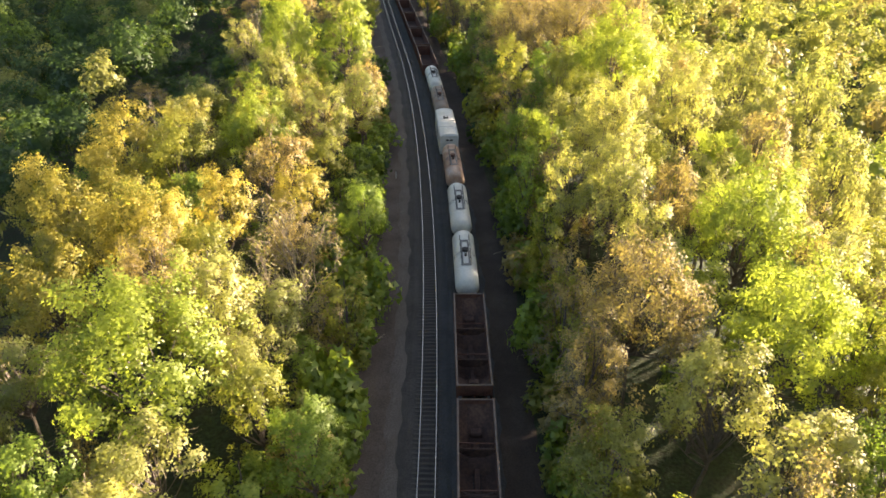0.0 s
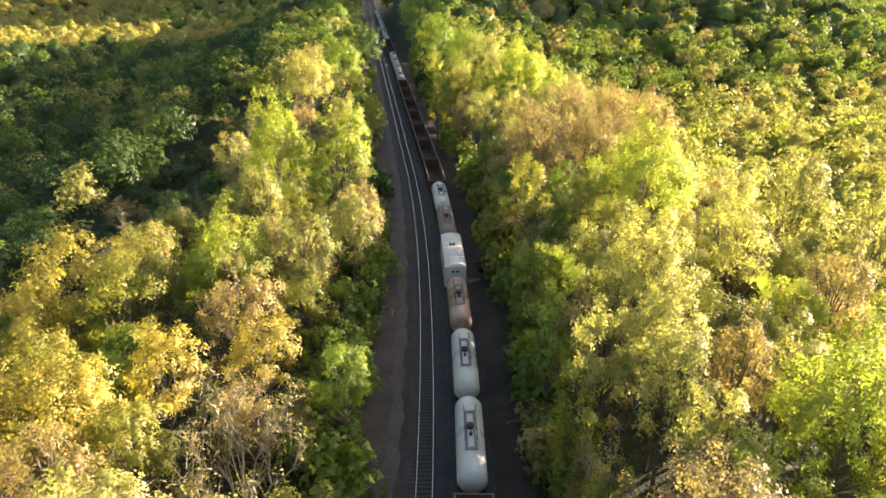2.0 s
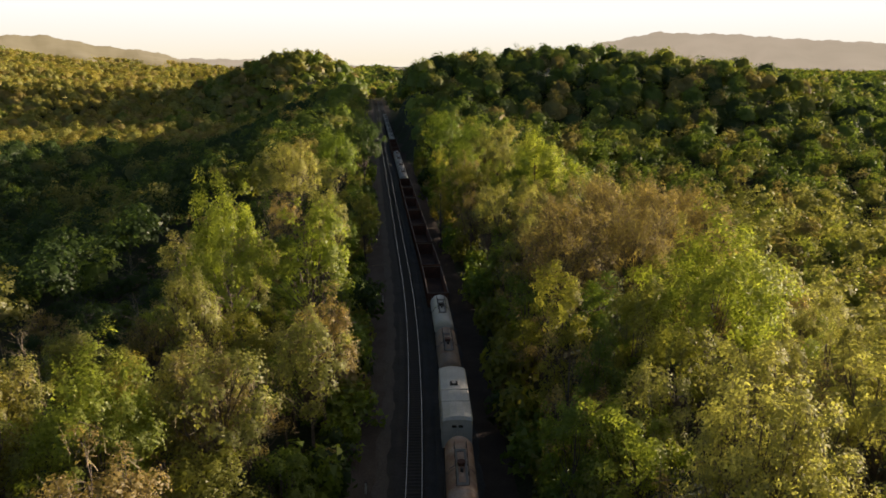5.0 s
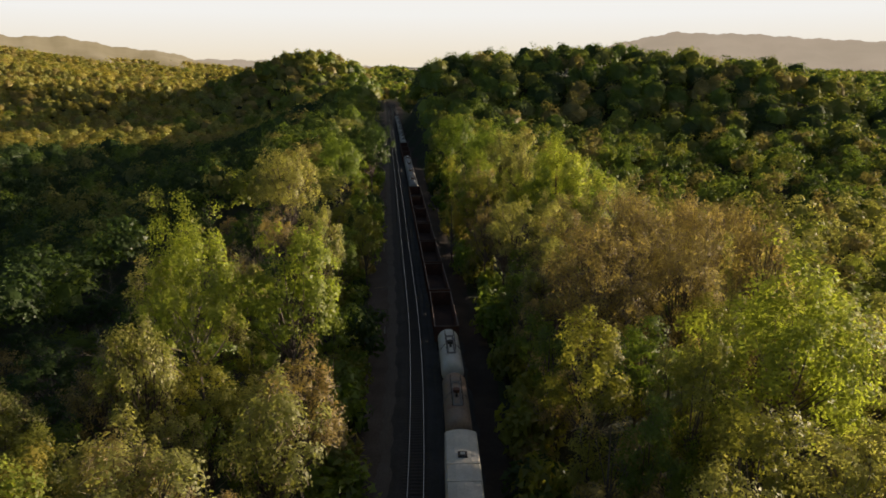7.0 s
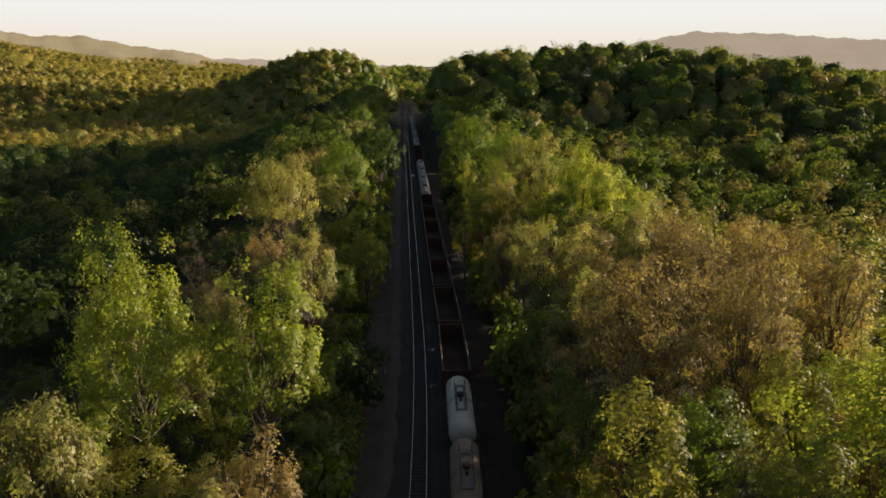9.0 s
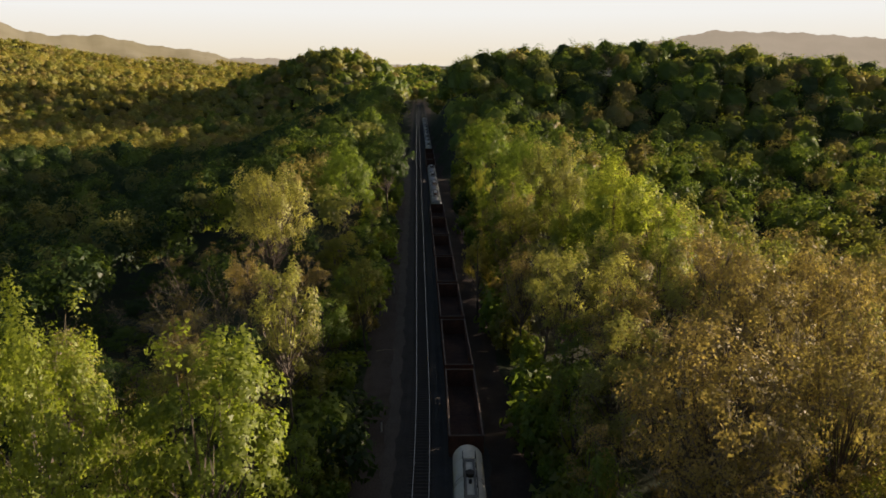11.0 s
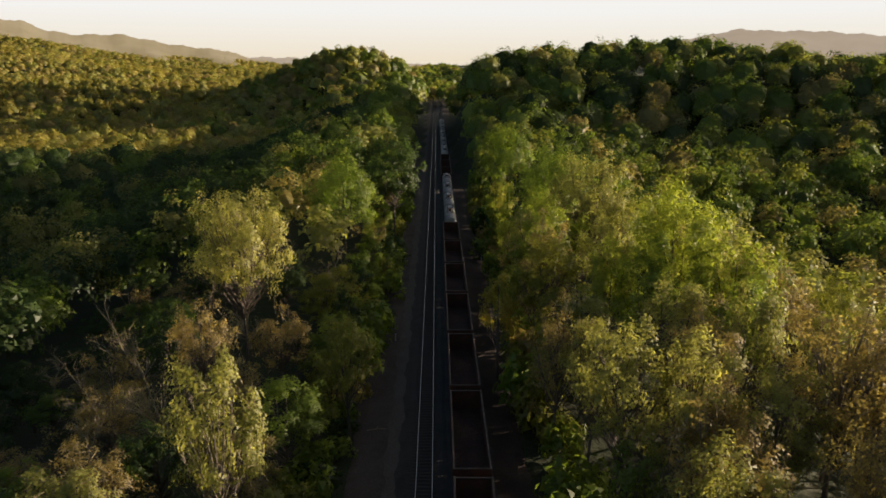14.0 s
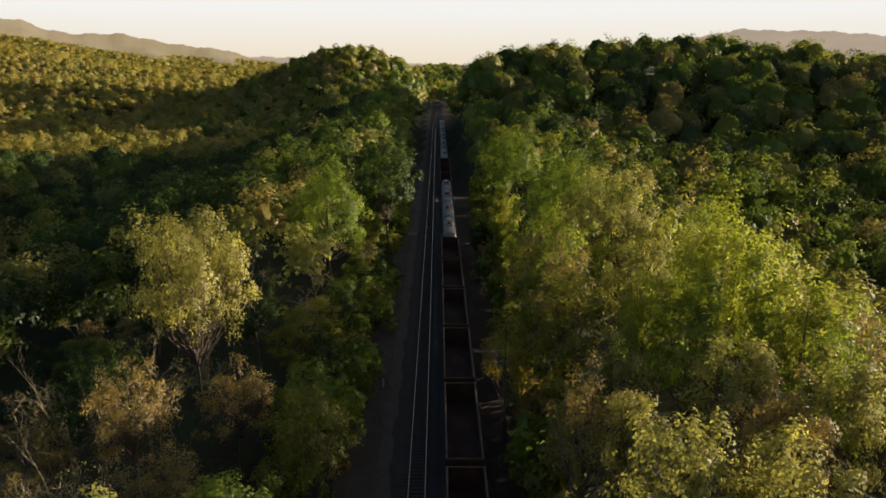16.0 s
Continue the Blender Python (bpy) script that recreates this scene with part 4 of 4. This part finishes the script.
def covered_wagon():
    """A white covered wagon with a gently rounded roof and a roof hatch."""
    root = tagged(new("covered_wagon"), "white covered freight wagon with a roof hatch", "freight wagon", group="freight train")
    L, W = 5.9, 1.5
    part("body", boxes((-W, W, -L, L, 1.05, 4.1), bevel=0.06), tank_white, root)
    V, Fa = [], []
    prof = [(-W - 0.05, 4.08), (-W + 0.1, 4.3), (-0.7, 4.5), (0, 4.55), (0.7, 4.5), (W - 0.1, 4.3), (W + 0.05, 4.08)]
    n = len(prof)
    ys = [-L - 0.06, -L + 0.15, L - 0.15, L + 0.06]
    for i, y in enumerate(ys):
        for x, z in prof:
            k = 0.93 if i in (0, 3) else 1.0
            V.append((x * k, y, 4.06 + (z - 4.06) * (0.35 if i in (0, 3) else 1)))
    for i in range(3):
        Fa += [(i * n + k, i * n + k + 1, (i + 1) * n + k + 1, (i + 1) * n + k) for k in range(n - 1)]
    Fa += [tuple(range(n)), tuple(range(3 * n, 4 * n))]
    part("roof", mesh_of("roof", V, Fa, tank_white), None, root)
    for y in (-2.6, 0.0):
        part("roof_seam", boxes((-W, W, y - 0.04, y + 0.04, 4.5, 4.57)), tank_white, root)
    part("roof_hatch", boxes((-0.42, 0.42, 0.9, 1.8, 4.5, 4.66), bevel=0.03), steel_dark, root, "dark square roof hatch")
    part("hatch_lid", boxes((-0.2, 0.2, 1.15, 1.55, 4.66, 4.72), bevel=0.02), tank_white, root)
    for x in (-0.55, 0.1):
        part("end_vent", boxes((x, x + 0.45, -L - 0.06, -L + 0.02, 3.35, 3.6)), steel_dark, root, "small dark vent in the end wall")
    for s in (-1, 1):
        for y in (-4.4, -2.2, 2.2, 4.4):
            part("post", boxes((min(s * W, s * (W + 0.06)), max(s * W, s * (W + 0.06)), y - 0.06, y + 0.06, 1.1, 4.05)), tank_white, root)
        part("side_door", boxes((min(s * W, s * (W + 0.05)), max(s * W, s * (W + 0.05)), -1.2, 1.2, 1.15, 3.95), bevel=0.02), tank_grey, root)
    underframe(root, 12.0)
    return root


def wagon_at(ob, y):
    ob.matrix_basis = along(SIDING, y, 0.0)
    return ob


TRAIN_Y = 61.0          # the far end of the last near hopper
hop = wagon_at(hopper_wagon(), TRAIN_Y - 7.4)
for i in range(1, 6):
    copy_thing(hop, along(SIDING, TRAIN_Y - 7.4 - 16.0 * i))
y = TRAIN_Y + 1.1
white = tank_wagon(12.2, tank_white, "dusty white tank wagon with a railed top walkway")
wagon_at(white, y + 6.1)
copy_thing(white, along(SIDING, y + 6.1 + 13.2))
wagon_at(tank_wagon(12.2, tank_rust, "cream tank wagon with heavy rust streaks round the hatch"), y + 6.1 + 26.8)
wagon_at(covered_wagon(), y + 6.1 + 40.6)
wagon_at(tank_wagon(12.2, tank_brown, "weathered brown-grey tank wagon with rust stains"), y + 6.1 + 54.4)
copy_thing(white, along(SIDING, y + 6.1 + 67.4))
y = y + 6.1 + 67.4 + 6.1 + 1.6 + 7.3
gon = wagon_at(gondola_wagon(), y)
for i in range(1, 7):
    y += 15.6
    copy_thing(gon, along(SIDING, y))
y += 15.6
grey = wagon_at(tank_wagon(14.5, tank_grey, "grey tank wagon with a dark walkway"), y)
for i in range(1, 4):
    y += 15.8
    copy_thing(grey, along(SIDING, y))
for i in range(3):
    y += 15.8
    copy_thing(gon, along(SIDING, y))
copy_thing(white, along(SIDING, y + 15.6))
y += 15.6
for i in range(9):
    y += 15.4
    copy_thing(grey if i % 2 else white, along(SIDING, y))


# ---- small things beside the line ----
def marker_post(u, y, height_over, label):
    """A low white lineside post with a slanted cap."""
    root = tagged(new("marker_post"), label, "post", group="lineside posts")
    part("post", boxes((-0.07, 0.07, -0.07, 0.07, -0.9, height_over), bevel=0.012), tank_white, root)
    part("cap", boxes((-0.1, 0.1, -0.1, 0.1, height_over, height_over + 0.06), bevel=0.02), steel_dark, root)
    root.matrix_basis = along(u, y, 0.0)


for u, y in ((-4.4, 151.0), (-4.6, 196.0), (10.0, 236.0), (-4.5, 98.0)):
    marker_post(u, y, 0.55, "short white lineside marker post on the verge")


def fallen_branch(u, y, turn, length):
    """A pale dead branch with side twigs, lying on the verge."""
    rb = np.random.default_rng(int(y))
    paths = [([(0, 0, 0.05), (length * 0.5, 0.12, 0.12), (length, -0.1, 0.09)], [0.05, 0.035, 0.012])]
    for k in range(6):
        s = length * rb.uniform(0.25, 0.9)
        paths.append(([(s, 0.05, 0.1), (s + 0.4, rb.uniform(-0.6, 0.6), 0.16)], [0.018, 0.006]))
    V, Fa = tubes(paths)
    ob = tagged(new("fallen_branch", mesh_of("fallen_branch", V, Fa, pale_bark)), "pale dead branch lying on the earth verge", "branch")
    ob.matrix_basis = along(u, y, -0.62) @ pose(0, 0, 0, 0, 0, turn)


fallen_branch(-6.3, 172.0, 8, 2.6)
fallen_branch(-5.8, 57.5, 60, 1.8)
fallen_branch(8.4, 75.0, 20, 2.0)

# ---- sleepers, piece by piece where the line is passed nearest ----
sleeper_row(open_track, 0.0, -60, 30, False)
sleeper_row(open_track, 0.0, 30.2, 197, True)
sleeper_row(open_track, 0.0, 197.3, 700, False)
sleeper_row(siding_track, SIDING, -60, 700, False)
